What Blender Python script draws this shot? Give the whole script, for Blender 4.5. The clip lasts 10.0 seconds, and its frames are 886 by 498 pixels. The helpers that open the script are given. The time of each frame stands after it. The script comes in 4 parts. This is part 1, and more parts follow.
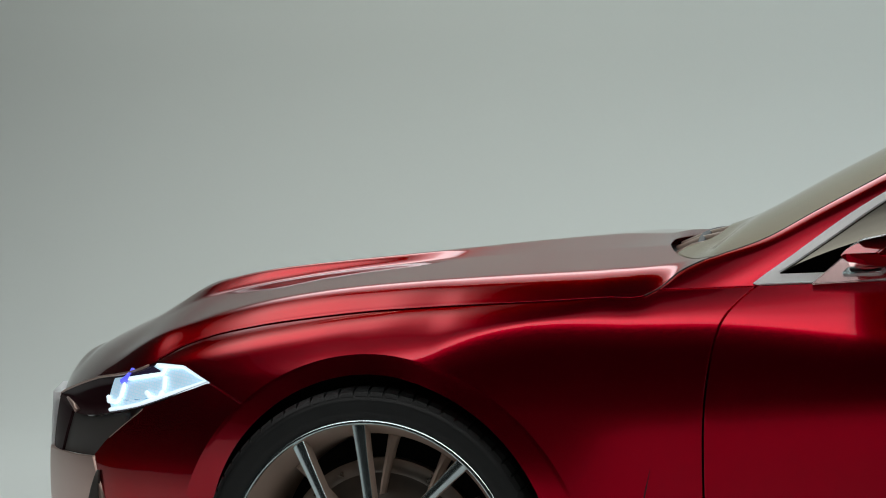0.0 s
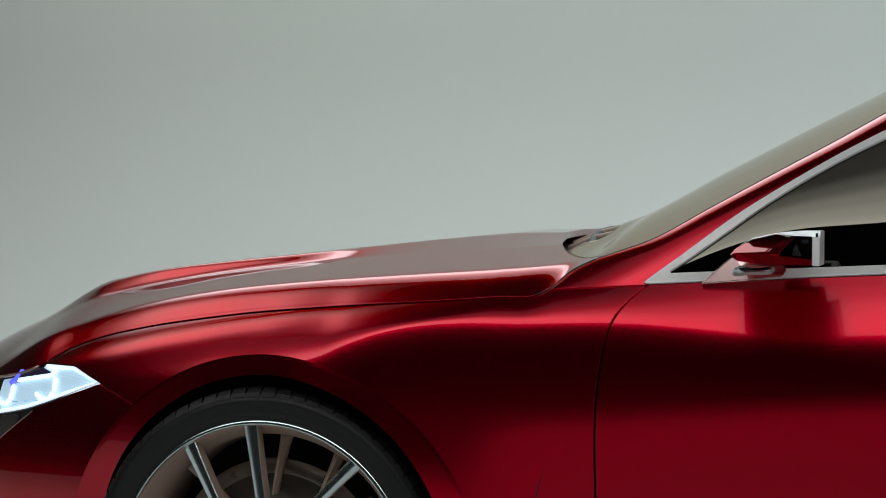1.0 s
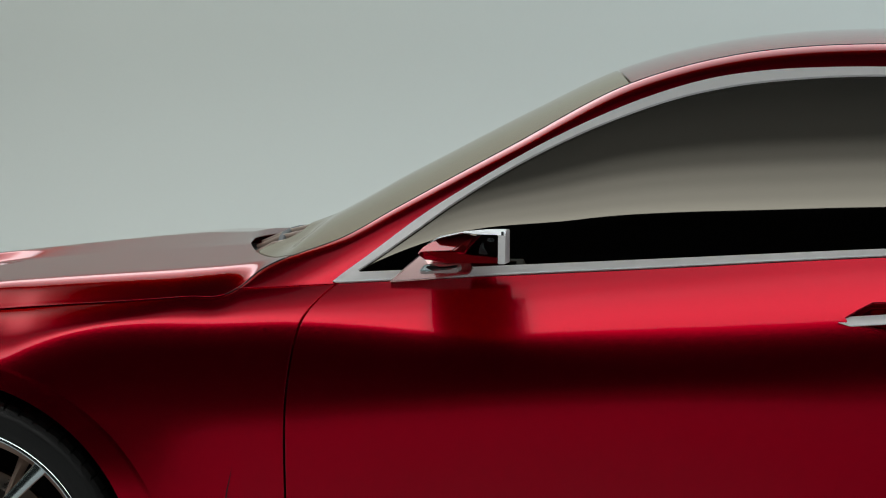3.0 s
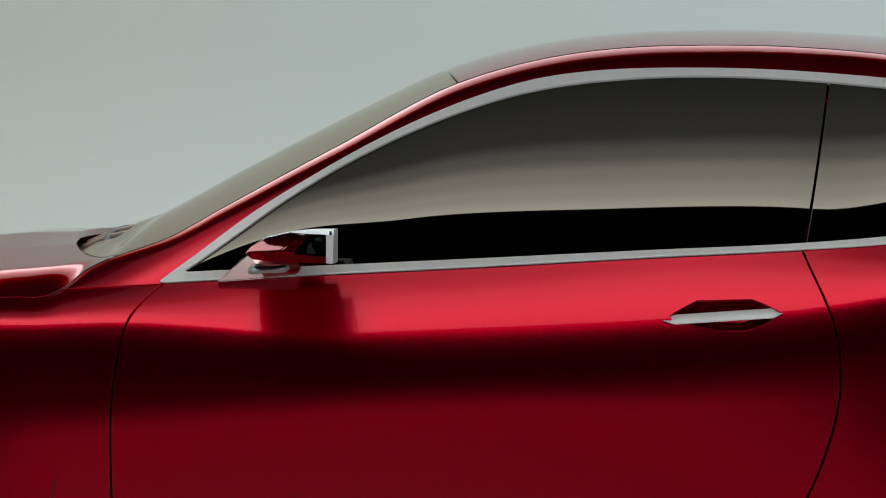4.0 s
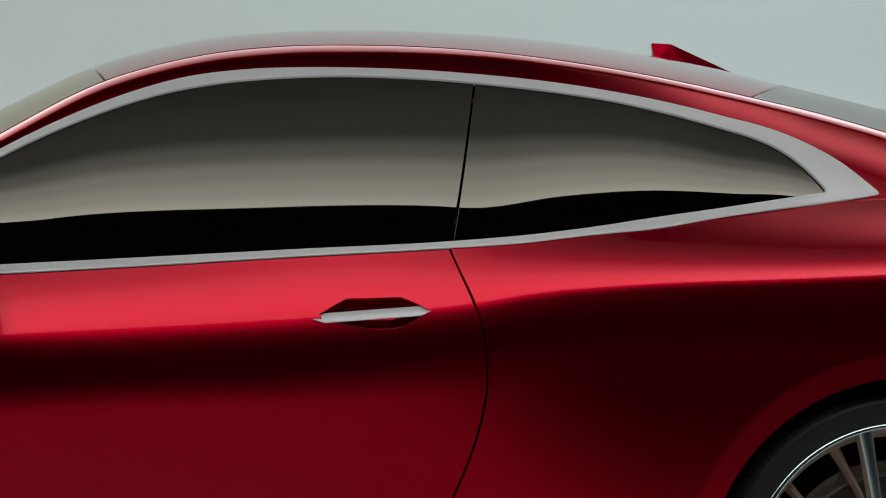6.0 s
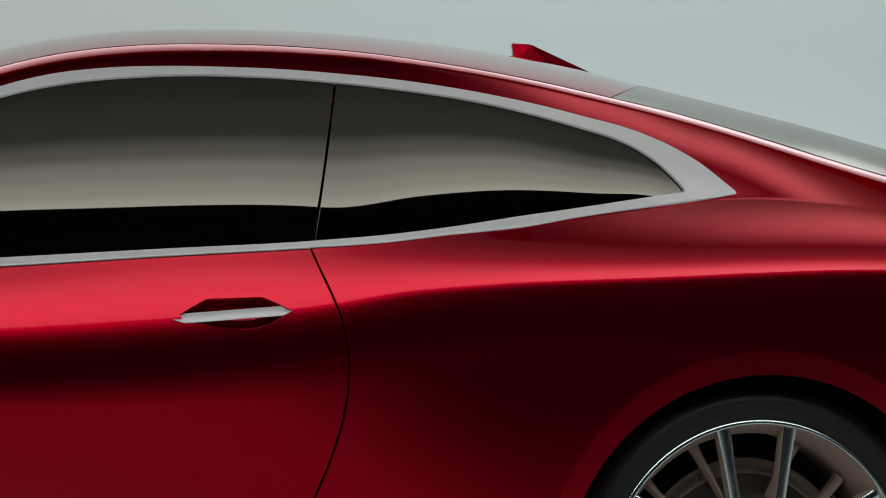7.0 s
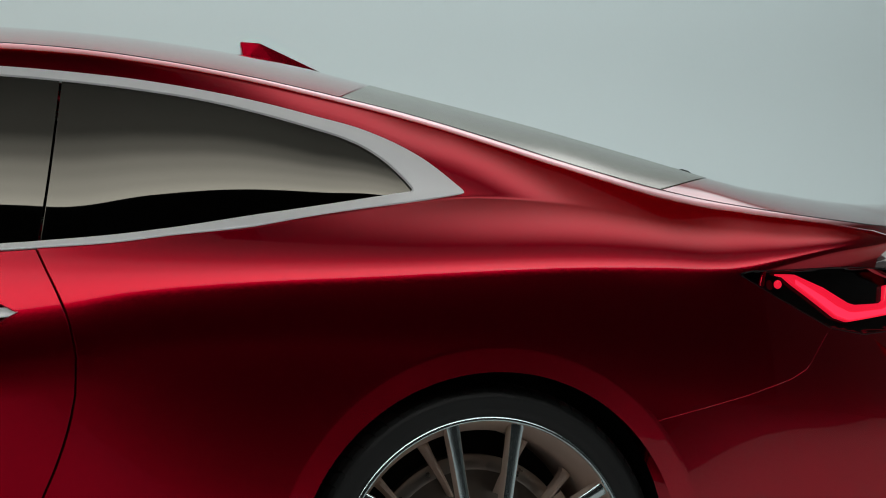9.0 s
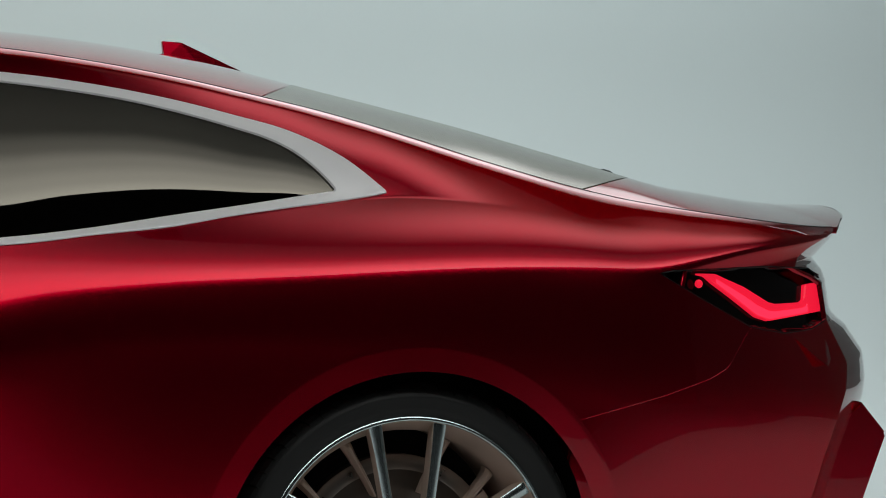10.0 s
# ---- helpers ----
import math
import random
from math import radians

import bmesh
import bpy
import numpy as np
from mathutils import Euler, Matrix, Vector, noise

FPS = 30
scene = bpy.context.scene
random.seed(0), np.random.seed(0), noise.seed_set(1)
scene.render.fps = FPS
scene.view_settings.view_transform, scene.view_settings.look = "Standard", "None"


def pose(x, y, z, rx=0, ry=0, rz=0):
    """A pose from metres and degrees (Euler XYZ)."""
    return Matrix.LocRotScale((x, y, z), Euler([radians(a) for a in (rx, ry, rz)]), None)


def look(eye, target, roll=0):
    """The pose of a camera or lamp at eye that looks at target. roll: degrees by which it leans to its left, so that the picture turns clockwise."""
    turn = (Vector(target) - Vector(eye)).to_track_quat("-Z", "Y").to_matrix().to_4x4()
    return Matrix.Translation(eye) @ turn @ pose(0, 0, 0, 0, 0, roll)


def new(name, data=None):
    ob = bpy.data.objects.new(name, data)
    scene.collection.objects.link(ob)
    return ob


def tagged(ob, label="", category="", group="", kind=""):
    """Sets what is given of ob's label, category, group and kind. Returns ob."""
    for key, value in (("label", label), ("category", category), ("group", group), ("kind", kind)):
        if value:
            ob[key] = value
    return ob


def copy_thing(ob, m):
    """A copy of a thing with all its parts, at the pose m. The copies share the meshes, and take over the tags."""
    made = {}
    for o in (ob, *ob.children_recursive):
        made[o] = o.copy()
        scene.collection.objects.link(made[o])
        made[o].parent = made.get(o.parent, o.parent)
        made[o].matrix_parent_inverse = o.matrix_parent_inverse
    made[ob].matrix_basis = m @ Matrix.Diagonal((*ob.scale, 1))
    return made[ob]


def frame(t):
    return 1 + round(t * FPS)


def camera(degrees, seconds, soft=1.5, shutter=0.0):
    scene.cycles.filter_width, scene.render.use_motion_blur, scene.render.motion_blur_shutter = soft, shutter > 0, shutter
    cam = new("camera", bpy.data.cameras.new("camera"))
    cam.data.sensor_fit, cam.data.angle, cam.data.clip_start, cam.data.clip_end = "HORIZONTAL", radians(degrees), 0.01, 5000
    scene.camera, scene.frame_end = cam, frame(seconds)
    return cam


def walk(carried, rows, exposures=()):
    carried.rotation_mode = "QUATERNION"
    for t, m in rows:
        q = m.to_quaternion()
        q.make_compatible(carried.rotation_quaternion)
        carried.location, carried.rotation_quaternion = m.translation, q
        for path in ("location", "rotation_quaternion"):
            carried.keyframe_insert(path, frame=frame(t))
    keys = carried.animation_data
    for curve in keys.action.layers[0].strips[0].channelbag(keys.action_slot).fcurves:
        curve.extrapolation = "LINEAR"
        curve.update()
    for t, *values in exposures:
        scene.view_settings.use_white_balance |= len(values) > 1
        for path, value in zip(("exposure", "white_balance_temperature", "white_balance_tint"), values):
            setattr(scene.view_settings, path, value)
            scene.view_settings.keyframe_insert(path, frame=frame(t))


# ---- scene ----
# Camera on a tripod beside the car: it only turns.
EYE = (0.0, -4.658, 1.066)
TURN = [(0.0, -17.597), (0.5, -16.357), (1.0, -14.725), (1.5, -12.835), (2.0, -10.640), (3.5, -4.218), (4.0, -1.846),
        (4.5, 0.436), (5.0, 3.041), (5.5, 5.416), (7.0, 11.184), (7.5, 13.084), (8.0, 15.087), (8.5, 16.783),
        (9.0, 18.392), (9.5, 19.562), (10.0, 20.462)]
PITCH, ROLL = -1.536, 0.163


def aim(turn):
    a, p = radians(turn), radians(PITCH)
    return look(EYE, (EYE[0] + math.sin(a) * math.cos(p), EYE[1] + math.cos(a) * math.cos(p), EYE[2] + math.sin(p)), ROLL)


cam = camera(23.315, 10.0, soft=1.0)
walk(cam, [(t, aim(a)) for t, a in TURN])

# ---- light ----
world = bpy.data.worlds.new("studio_dark")
world.use_nodes = True
world.node_tree.nodes["Background"].inputs[0].default_value = (0.004, 0.004, 0.004, 1)
scene.world = world
scene.view_settings.exposure = -0.40


# ---- materials ----
def material(name, color=(0.5, 0.5, 0.5), rough=0.5, metal=0.0, coat=0.0, coat_rough=0.03, emit=None, strength=0.0, spec=0.5):
    m = bpy.data.materials.new(name)
    m.use_nodes = True
    b = m.node_tree.nodes["Principled BSDF"]
    b.inputs["Base Color"].default_value = (*color, 1)
    b.inputs["Roughness"].default_value = rough
    b.inputs["Metallic"].default_value = metal
    b.inputs["Coat Weight"].default_value = coat
    b.inputs["Coat Roughness"].default_value = coat_rough
    b.inputs["Specular IOR Level"].default_value = spec
    if emit:
        b.inputs["Emission Color"].default_value = (*emit, 1)
        b.inputs["Emission Strength"].default_value = strength
    return m


def vary(m, scale=8.0, amount=0.12, rough_amount=0.1, bump=0.0, bump_scale=200.0, detail=4.0):
    """Two scales of variation on a material's colour and roughness, and fine relief."""
    t = m.node_tree
    b = t.nodes["Principled BSDF"]
    base = tuple(b.inputs["Base Color"].default_value)
    rough = b.inputs["Roughness"].default_value
    pos = t.nodes.new("ShaderNodeTexCoord")
    big = t.nodes.new("ShaderNodeTexNoise")
    big.inputs["Scale"].default_value = scale
    big.inputs["Detail"].default_value = detail
    t.links.new(pos.outputs["Object"], big.inputs["Vector"])
    mix = t.nodes.new("ShaderNodeMix")
    mix.data_type = "RGBA"
    mix.inputs["A"].default_value = (*[c * (1 - amount) for c in base[:3]], 1)
    mix.inputs["B"].default_value = (*[min(1, c * (1 + amount)) for c in base[:3]], 1)
    t.links.new(big.outputs["Fac"], mix.inputs["Factor"])
    t.links.new(mix.outputs["Result"], b.inputs["Base Color"])
    ramp = t.nodes.new("ShaderNodeMapRange")
    ramp.inputs["To Min"].default_value = max(0.0, rough - rough_amount)
    ramp.inputs["To Max"].default_value = min(1.0, rough + rough_amount)
    t.links.new(big.outputs["Fac"], ramp.inputs["Value"])
    t.links.new(ramp.outputs["Result"], b.inputs["Roughness"])
    if bump:
        fine = t.nodes.new("ShaderNodeTexNoise")
        fine.inputs["Scale"].default_value = bump_scale
        t.links.new(pos.outputs["Object"], fine.inputs["Vector"])
        bm = t.nodes.new("ShaderNodeBump")
        bm.inputs["Strength"].default_value = bump
        bm.inputs["Distance"].default_value = 0.002
        t.links.new(fine.outputs["Fac"], bm.inputs["Height"])
        t.links.new(bm.outputs["Normal"], b.inputs["Normal"])
    return m


def paint_material():
    """Candy red: dark red metallic flake under a clear coat."""
    m = material("candy_red_paint", (0.49, 0.0012, 0.019), 0.26, 1.0, 1.0, 0.008)
    t = m.node_tree
    b = t.nodes["Principled BSDF"]
    b.inputs["Coat IOR"].default_value = 1.44
    gloss = t.nodes.new("ShaderNodeLayerWeight")
    gloss.inputs["Blend"].default_value = 0.5
    coat = t.nodes.new("ShaderNodeMapRange")
    coat.inputs["From Min"].default_value, coat.inputs["From Max"].default_value = 0.04, 0.12
    coat.inputs["To Min"].default_value, coat.inputs["To Max"].default_value = 0.06, 1.0
    t.links.new(gloss.outputs["Facing"], coat.inputs["Value"])
    t.links.new(coat.outputs["Result"], b.inputs["Coat Weight"])
    b.inputs["Specular Tint"].default_value = (0.22, 0.03, 0.04, 1)  # the tinted lacquer swallows more at a flat angle
    pos = t.nodes.new("ShaderNodeTexCoord")
    flake = t.nodes.new("ShaderNodeTexVoronoi")
    flake.inputs["Scale"].default_value = 900
    t.links.new(pos.outputs["Object"], flake.inputs["Vector"])
    mix = t.nodes.new("ShaderNodeMix")
    mix.data_type = "RGBA"
    mix.inputs["A"].default_value = (0.465, 0.0010, 0.017, 1)
    mix.inputs["B"].default_value = (0.515, 0.0014, 0.021, 1)
    t.links.new(flake.outputs["Color"], mix.inputs["Factor"])
    t.links.new(mix.outputs["Result"], b.inputs["Base Color"])
    return m


PAINT = paint_material()
CHROME = vary(material("satin_aluminium", (0.95, 0.99, 1.0), 0.42, 0.3), 6, 0.03, 0.04)
GLASS_DARK = material("tinted_glass", (0.0008, 0.0008, 0.0008), 0.02, 0.0, 0.0, spec=0.75)
GLASS_DARK.node_tree.nodes["Principled BSDF"].inputs["IOR"].default_value = 1.66
GLASS_DARK.node_tree.nodes["Principled BSDF"].inputs["Specular Tint"].default_value = (0.98, 0.95, 0.80, 1)
# tan of the mirrored surroundings is put into the windscreen's colour
GLASS_TAN = material("tan_reflection_glass", (0.26, 0.225, 0.175), 0.05, 0.5, 0.0, spec=1.0)
GLASS_TAN.node_tree.nodes["Principled BSDF"].inputs["Specular Tint"].default_value = (0.95, 0.80, 0.60, 1)
# duller brown glass stands in for a darker mirrored backdrop
GLASS_REAR = material("dim_reflection_glass", (0.10, 0.082, 0.058), 0.16, 0.2, 0.0, spec=0.3)
GLASS_REAR.node_tree.nodes["Principled BSDF"].inputs["Specular Tint"].default_value = (0.95, 0.85, 0.68, 1)
BLACK = vary(material("black_plastic", (0.012, 0.012, 0.012), 0.5), 20, 0.2, 0.1)
RUBBER = vary(material("tyre_rubber", (0.015, 0.017, 0.017), 0.48, spec=0.4), 25, 0.25, 0.1, 0.3, 300)
RIM_PAINT = vary(material("bronze_grey_rim_paint", (0.56, 0.45, 0.375), 0.5, 0.1), 20, 0.08, 0.06)
RIM_CUT = vary(material("polished_aluminium", (0.72, 0.86, 0.88), 0.2, 1.0), 12, 0.05, 0.03)
DISC = vary(material("brake_disc_steel", (0.15, 0.13, 0.112), 0.38, 1.0), 40, 0.15, 0.08)
WALL = vary(material("studio_paint", (0.67, 0.69, 0.67), 0.8), 0.6, 0.03, 0.03, 0.1, 60)
FLOOR = vary(material("studio_floor_paint", (0.78, 0.79, 0.78), 0.7), 0.8, 0.04, 0.08, 0.1, 40)
SIDE = vary(material("side_wall_paint", (0.12, 0.123, 0.12), 0.8), 0.6, 0.05, 0.03, 0.1, 60)
# for the floor strip that only dims what the car reflects
FLOOR_DIM = vary(material("unseen_dark_floor", (0.13, 0.13, 0.13), 0.95), 4, 0.15, 0.03, 0.4, 400)
DRAPE = vary(material("black_drape", (0.012, 0.012, 0.012), 0.95), 3, 0.3, 0.02)


# ---- small tools ----
def spline(*pts):
    """A smooth curve through (x, value) points, straight beyond the ends."""
    xs = [p[0] for p in pts]
    vs = [p[1] for p in pts]
    n = len(pts)
    sec = [(vs[i + 1] - vs[i]) / (xs[i + 1] - xs[i]) for i in range(n - 1)]
    sl = [sec[0]] + [0.0] * (n - 2) + [sec[-1]]
    for i in range(1, n - 1):
        h0, h1 = xs[i] - xs[i - 1], xs[i + 1] - xs[i]
        sl[i] = (sec[i - 1] * h1 + sec[i] * h0) / (h0 + h1)

    def value(x):
        if x <= xs[0]:
            return vs[0] + sl[0] * (x - xs[0])
        if x >= xs[-1]:
            return vs[-1] + sl[-1] * (x - xs[-1])
        lo, hi = 0, n - 1
        while hi - lo > 1:
            mid = (lo + hi) // 2
            if xs[mid] <= x:
                lo = mid
            else:
                hi = mid
        h = xs[hi] - xs[lo]
        s = (x - xs[lo]) / h
        a, b = vs[lo], vs[hi]
        return ((1 + 2 * s) * (1 - s) ** 2 * a + s * (1 - s) ** 2 * h * sl[lo] + s * s * (3 - 2 * s) * b + s * s * (s - 1) * h * sl[hi])

    return value


def steps(a, b, n):
    return [a + (b - a) * i / n for i in range(n + 1)]


def smooth_mesh(name, verts, faces, mat, normals=None, flat=False):
    me = bpy.data.meshes.new(name)
    me.from_pydata(verts, [], faces)
    me.materials.append(mat)
    for p in me.polygons:
        p.use_smooth = not flat
    if normals:
        me.normals_split_custom_set_from_vertices(normals)
    me.update()
    return me


def place(name, me, parent=None, label=""):
    ob = new(name, me)
    if parent:
        ob.parent = parent
    return tagged(ob, label)


def part(name, bm, mat, parent, label="", flat=False):
    me = bpy.data.meshes.new(name)
    bmesh.ops.recalc_face_normals(bm, faces=bm.faces)
    bm.to_mesh(me)
    bm.free()
    me.materials.append(mat)
    for p in me.polygons:
        p.use_smooth = not flat
    return place(name, me, parent, label)


def clip(poly, f):
    """The part of a polygon of (x, z) points on which f is positive."""
    vals = [f(*p) for p in poly]
    if min(vals) >= 0:
        return poly
    if max(vals) <= 0:
        return []
    out = []
    for i, p in enumerate(poly):
        q = poly[(i + 1) % len(poly)]
        a, b = vals[i], vals[(i + 1) % len(poly)]
        if a >= 0:
            out.append(p)
        if (a < 0) != (b < 0):
            lo, hi = (p, q) if a >= 0 else (q, p)
            for _ in range(12):
                mid = ((lo[0] + hi[0]) / 2, (lo[1] + hi[1]) / 2)
                if f(*mid) >= 0:
                    lo = mid
                else:
                    hi = mid
            out.append(lo)
    return out


def sheet(name, grid, limits, surface, mat, parent, label="", lift=0.0, lip=0.014, flip=False):
    """A pressed panel: the cells of a grid of (u, v) points trimmed by limits, laid on surface(u, v), with its edges turned in."""
    index, pts, faces = {}, [], []

    def vert(p):
        key = (round(p[0], 4), round(p[1], 4))
        if key not in index:
            index[key] = len(pts)
            pts.append(p)
        return index[key]

    for i in range(len(grid) - 1):
        for j in range(len(grid[0]) - 1):
            poly = [grid[i][j], grid[i + 1][j], grid[i + 1][j + 1], grid[i][j + 1]]
            for f in limits:
                poly = clip(poly, f)
                if len(poly) < 3:
                    break
            if len(poly) < 3:
                continue
            ids = []
            for p in poly:
                k = vert(p)
                if k not in ids:
                    ids.append(k)
            if len(ids) >= 3:
                faces.append(ids)
    verts, normals = [], []
    e = 0.0015
    for u, v in pts:
        p = Vector(surface(u, v))
        du = Vector(surface(u + e, v)) - Vector(surface(u - e, v))
        dv = Vector(surface(u, v + e)) - Vector(surface(u, v - e))
        nrm = du.cross(dv)
        nrm = nrm.normalized() if nrm.length > 1e-12 else Vector((0, -1, 0))
        if flip:
            nrm = -nrm
        verts.append(p + nrm * lift)
        normals.append(nrm)
    if flip:
        faces = [f[::-1] for f in faces]
    # turned-in edges
    if lip:
        seen = {}
        for f in faces:
            for a, b in zip(f, f[1:] + f[:1]):
                seen[(a, b)] = seen.get((a, b), 0) + 1
        rim = [(a, b) for (a, b) in seen if (b, a) not in seen]
        top, low, acc = {}, {}, {}
        for a, b in rim:
            side = (verts[b] - verts[a]).cross(normals[a])
            for k in (a, b):
                acc[k] = acc.get(k, Vector((0, 0, 0))) + side
        for k, side in acc.items():
            side = side.normalized() if side.length > 1e-12 else normals[k]
            top[k] = len(verts)
            verts.append(verts[k] + side * 0.0008 - normals[k] * 0.0008)
            normals.append((side + normals[k]).normalized())
            low[k] = len(verts)
            verts.append(verts[k] - normals[k] * lip + side * 0.0008)
            normals.append(side)
        for a, b in rim:
            faces.append([b, a, top[a], top[b]])
            faces.append([top[b], top[a], low[a], low[b]])
    return place(name, smooth_mesh(name, [tuple(v) for v in verts], faces, mat, [tuple(n) for n in normals]), parent, label)


# ---- the car's lines, in metres: x from its middle towards the tail, z up ----
HALF = spline((-2.43, 0.02), (-2.40, 0.11), (-2.36, 0.20), (-2.28, 0.355), (-2.15, 0.535), (-2.0, 0.68), (-1.85, 0.765), (-1.7, 0.83), (-1.5, 0.88), (-1.35, 0.897),
              (-1.0, 0.895), (-0.7, 0.888), (0.0, 0.882), (0.5, 0.887), (1.0, 0.905), (1.35, 0.915), (1.7, 0.905), (2.0, 0.872), (2.2, 0.83), (2.35, 0.775), (2.45, 0.705))
WAIST = spline((-2.4, 0.42), (-2.0, 0.46), (-1.5, 0.52), (-1.3, 0.60), (-1.0, 0.656), (-0.705, 0.681), (-0.389, 0.702), (-0.055, 0.721), (0.242, 0.729), (0.54, 0.752), (0.88, 0.76), (1.35, 0.72), (1.7, 0.64), (2.0, 0.60), (2.35, 0.575))
SHOULDER = spline((-2.4, 0.50), (-2.0, 0.62), (-1.8, 0.675), (-1.65, 0.69), (-1.5, 0.70), (-1.38, 0.708), (-1.24, 0.745), (-1.18, 0.773), (-1.126, 0.793), (-1.073, 0.807), (-1.02, 0.816), (-0.968, 0.8205), (-0.863, 0.8235), (-0.683, 0.83), (-0.45, 0.816), (-0.353, 0.808),
                  (-0.254, 0.814), (-0.055, 0.822), (0.243, 0.837), (0.541, 0.86), (0.681, 0.882), (0.833, 0.894), (1.15, 0.906), (1.486, 0.918), (1.7, 0.919), (1.88, 0.915), (1.974, 0.929), (2.077, 0.946), (2.232, 0.964), (2.37, 0.981))
TOP = spline((-2.42, 0.57), (-2.305, 0.605), (-2.063, 0.673), (-1.883, 0.715), (-1.82, 0.748), (-1.76, 0.7697), (-1.64, 0.7977), (-1.51, 0.8187), (-1.39, 0.8343), (-1.26, 0.8461), (-1.14, 0.8558), (-1.01, 0.8648), (-0.90, 0.8735), (-0.825, 0.8795), (-0.80, 0.894), (-0.775, 0.918), (-0.74, 0.938), (-0.70, 0.953), (-0.622, 0.982),
             (-0.531, 1.034), (-0.326, 1.149), (-0.102, 1.27), (-0.008, 1.301), (0.1, 1.325), (0.209, 1.338), (0.37, 1.343), (0.587, 1.335), (0.795, 1.309), (0.956, 1.281), (1.12, 1.248), (1.287, 1.213), (1.458, 1.167), (1.632, 1.113), (1.785, 1.071), (1.869, 1.052),
             (2.002, 1.029), (2.138, 1.01), (2.278, 0.996), (2.42, 0.992))
BELT = spline((-2.4, 0.565), (-1.9, 0.69), (-1.35, 0.80), (-1.0, 0.845), (-0.81, 0.883), (-0.633, 0.899), (-0.36, 0.915), (-0.057, 0.931), (0.247, 0.949), (0.521, 0.964), (0.652, 0.973), (0.754, 0.985), (0.909, 1.001), (1.131, 1.034), (1.338, 1.055),
              (1.6, 1.035), (1.785, 1.003), (1.9, 0.990), (2.0, 0.983), (2.15, 0.980), (2.3, 0.9825), (2.42, 0.985))
TILT_L = spline((-2.4, -4), (-1.5, -3), (-1.05, 1), (-0.95, -0.5), (-0.86, -4.6), (-0.7, -6.5), (0.35, -6.5), (0.55, -3.5), (0.72, 0), (0.9, 2.4), (1.1, 2.5), (1.7, 1), (1.9, -2), (2.4, -4))
TILT_M = spline((-2.4, 4), (-2.0, 8), (-1.6, 14), (-1.4, 11.5), (-1.1, 7), (0.0, 9), (0.5, 8), (0.9, 7), (1.3, 8), (1.7, 8), (2.0, 9), (2.2, 14), (2.35, 23), (2.45, 24))
TILT_A = spline((-2.4, 10), (-1.9, 17), (-1.6, 18), (-1.35, 16), (-0.8, 17), (0.0, 20), (0.5, 18), (0.9, 13), (1.5, 11), (1.85, 7), (1.95, -8), (2.1, -28), (2.45, -34))
TILT_B = spline((-2.4, 12), (-1.9, 18), (-1.65, 18.5), (-1.45, 19), (-1.3, 20), (-1.2, 21.5), (-1.05, 23), (-0.8, 26), (0.0, 24), (0.5, 24), (0.9, 25), (1.4, 25), (2.0, 27), (2.3, 32))
TILT_C = spline((-2.4, 20), (-1.9, 24), (-1.6, 33), (-1.35, 38), (-0.85, 45), (-0.6, 36), (0.0, 30), (0.5, 30), (0.9, 41), (1.34, 56), (1.6, 54), (2.3, 53))
TILT_D = spline((-2.4, 24), (-1.9, 28), (-1.6, 35), (-1.35, 40), (-0.9, 44), (-0.75, 34), (-0.62, 20), (-0.5, 11), (-0.2, 12), (0.1, 13.6), (0.5, 15), (0.56, 15.6), (0.73, 14), (1.05, 14), (1.2, 17), (1.34, 28), (1.55, 52), (1.7, 54), (2.3, 54))
TILT_E = spline((-2.4, 40), (-1.9, 45), (-1.6, 45), (-1.35, 47), (-0.9, 52), (-0.75, 42), (-0.6, 32), (-0.45, 30), (-0.2, 32), (0.6, 33), (1.05, 31), (1.2, 31), (1.34, 38), (1.55, 53), (1.7, 55), (2.3, 55.5))
WAIST_SOFT = spline((-2.4, 0.02), (-1.1, 0.005), (0.1, 0.006), (0.5, 0.016), (1.0, 0.03), (2.4, 0.03))
PANE_SHARE = spline((-2.4, 0.4), (-1.3, 0.36), (-0.95, 0.5), (-0.6, 0.75), (-0.3, 0.81), (0.3, 0.83), (0.7, 0.80), (1.0, 0.70), (1.2, 0.52), (1.34, 0.42), (2.4, 0.42))
TILT_T = spline((-2.4, 72), (-1.5, 66), (-1.3, 64), (-1.0, 60), (-0.8, 54), (-0.5, 42), (0.5, 41), (1.1, 44), (1.3, 49), (1.6, 55.5), (1.8, 58), (2.1, 61), (2.4, 63))
TILT_R = spline((-2.4, 72), (-1.3, 65), (-0.9, 60), (-0.75, 62), (-0.6, 66), (-0.45, 69), (0.0, 70), (1.3, 70), (1.6, 71), (2.4, 72))
EDGE_H = spline((-2.4, 0.003), (-0.9, 0.003), (-0.7, 0.010), (-0.5, 0.020), (1.2, 0.020), (1.6, 0.022), (1.9, 0.020), (2.1, 0.010), (2.42, 0.0015))
ROOF_C = spline((-2.42, 0.575), (-2.37, 0.660), (-2.259, 0.724), (-2.157, 0.770), (-2.07, 0.8045), (-1.92, 0.8620), (-1.76, 0.8984), (-1.61, 0.9186), (-1.45, 0.9357), (-1.3, 0.9524), (-1.15, 0.9689), (-0.994, 0.9828), (-0.84, 0.9895), (-0.793, 0.999),
                (-0.547, 1.122), (-0.308, 1.245), (-0.14, 1.324), (-0.009, 1.364), (0.114, 1.388), (0.236, 1.401), (0.42, 1.407), (0.665, 1.400), (0.904, 1.378), (1.092, 1.350), (1.331, 1.298), (1.484, 1.265), (1.689, 1.217), (1.9, 1.160), (2.133, 1.092),
                (2.24, 1.075), (2.342, 1.060), (2.496, 1.043), (2.652, 1.038), (2.8, 1.036))
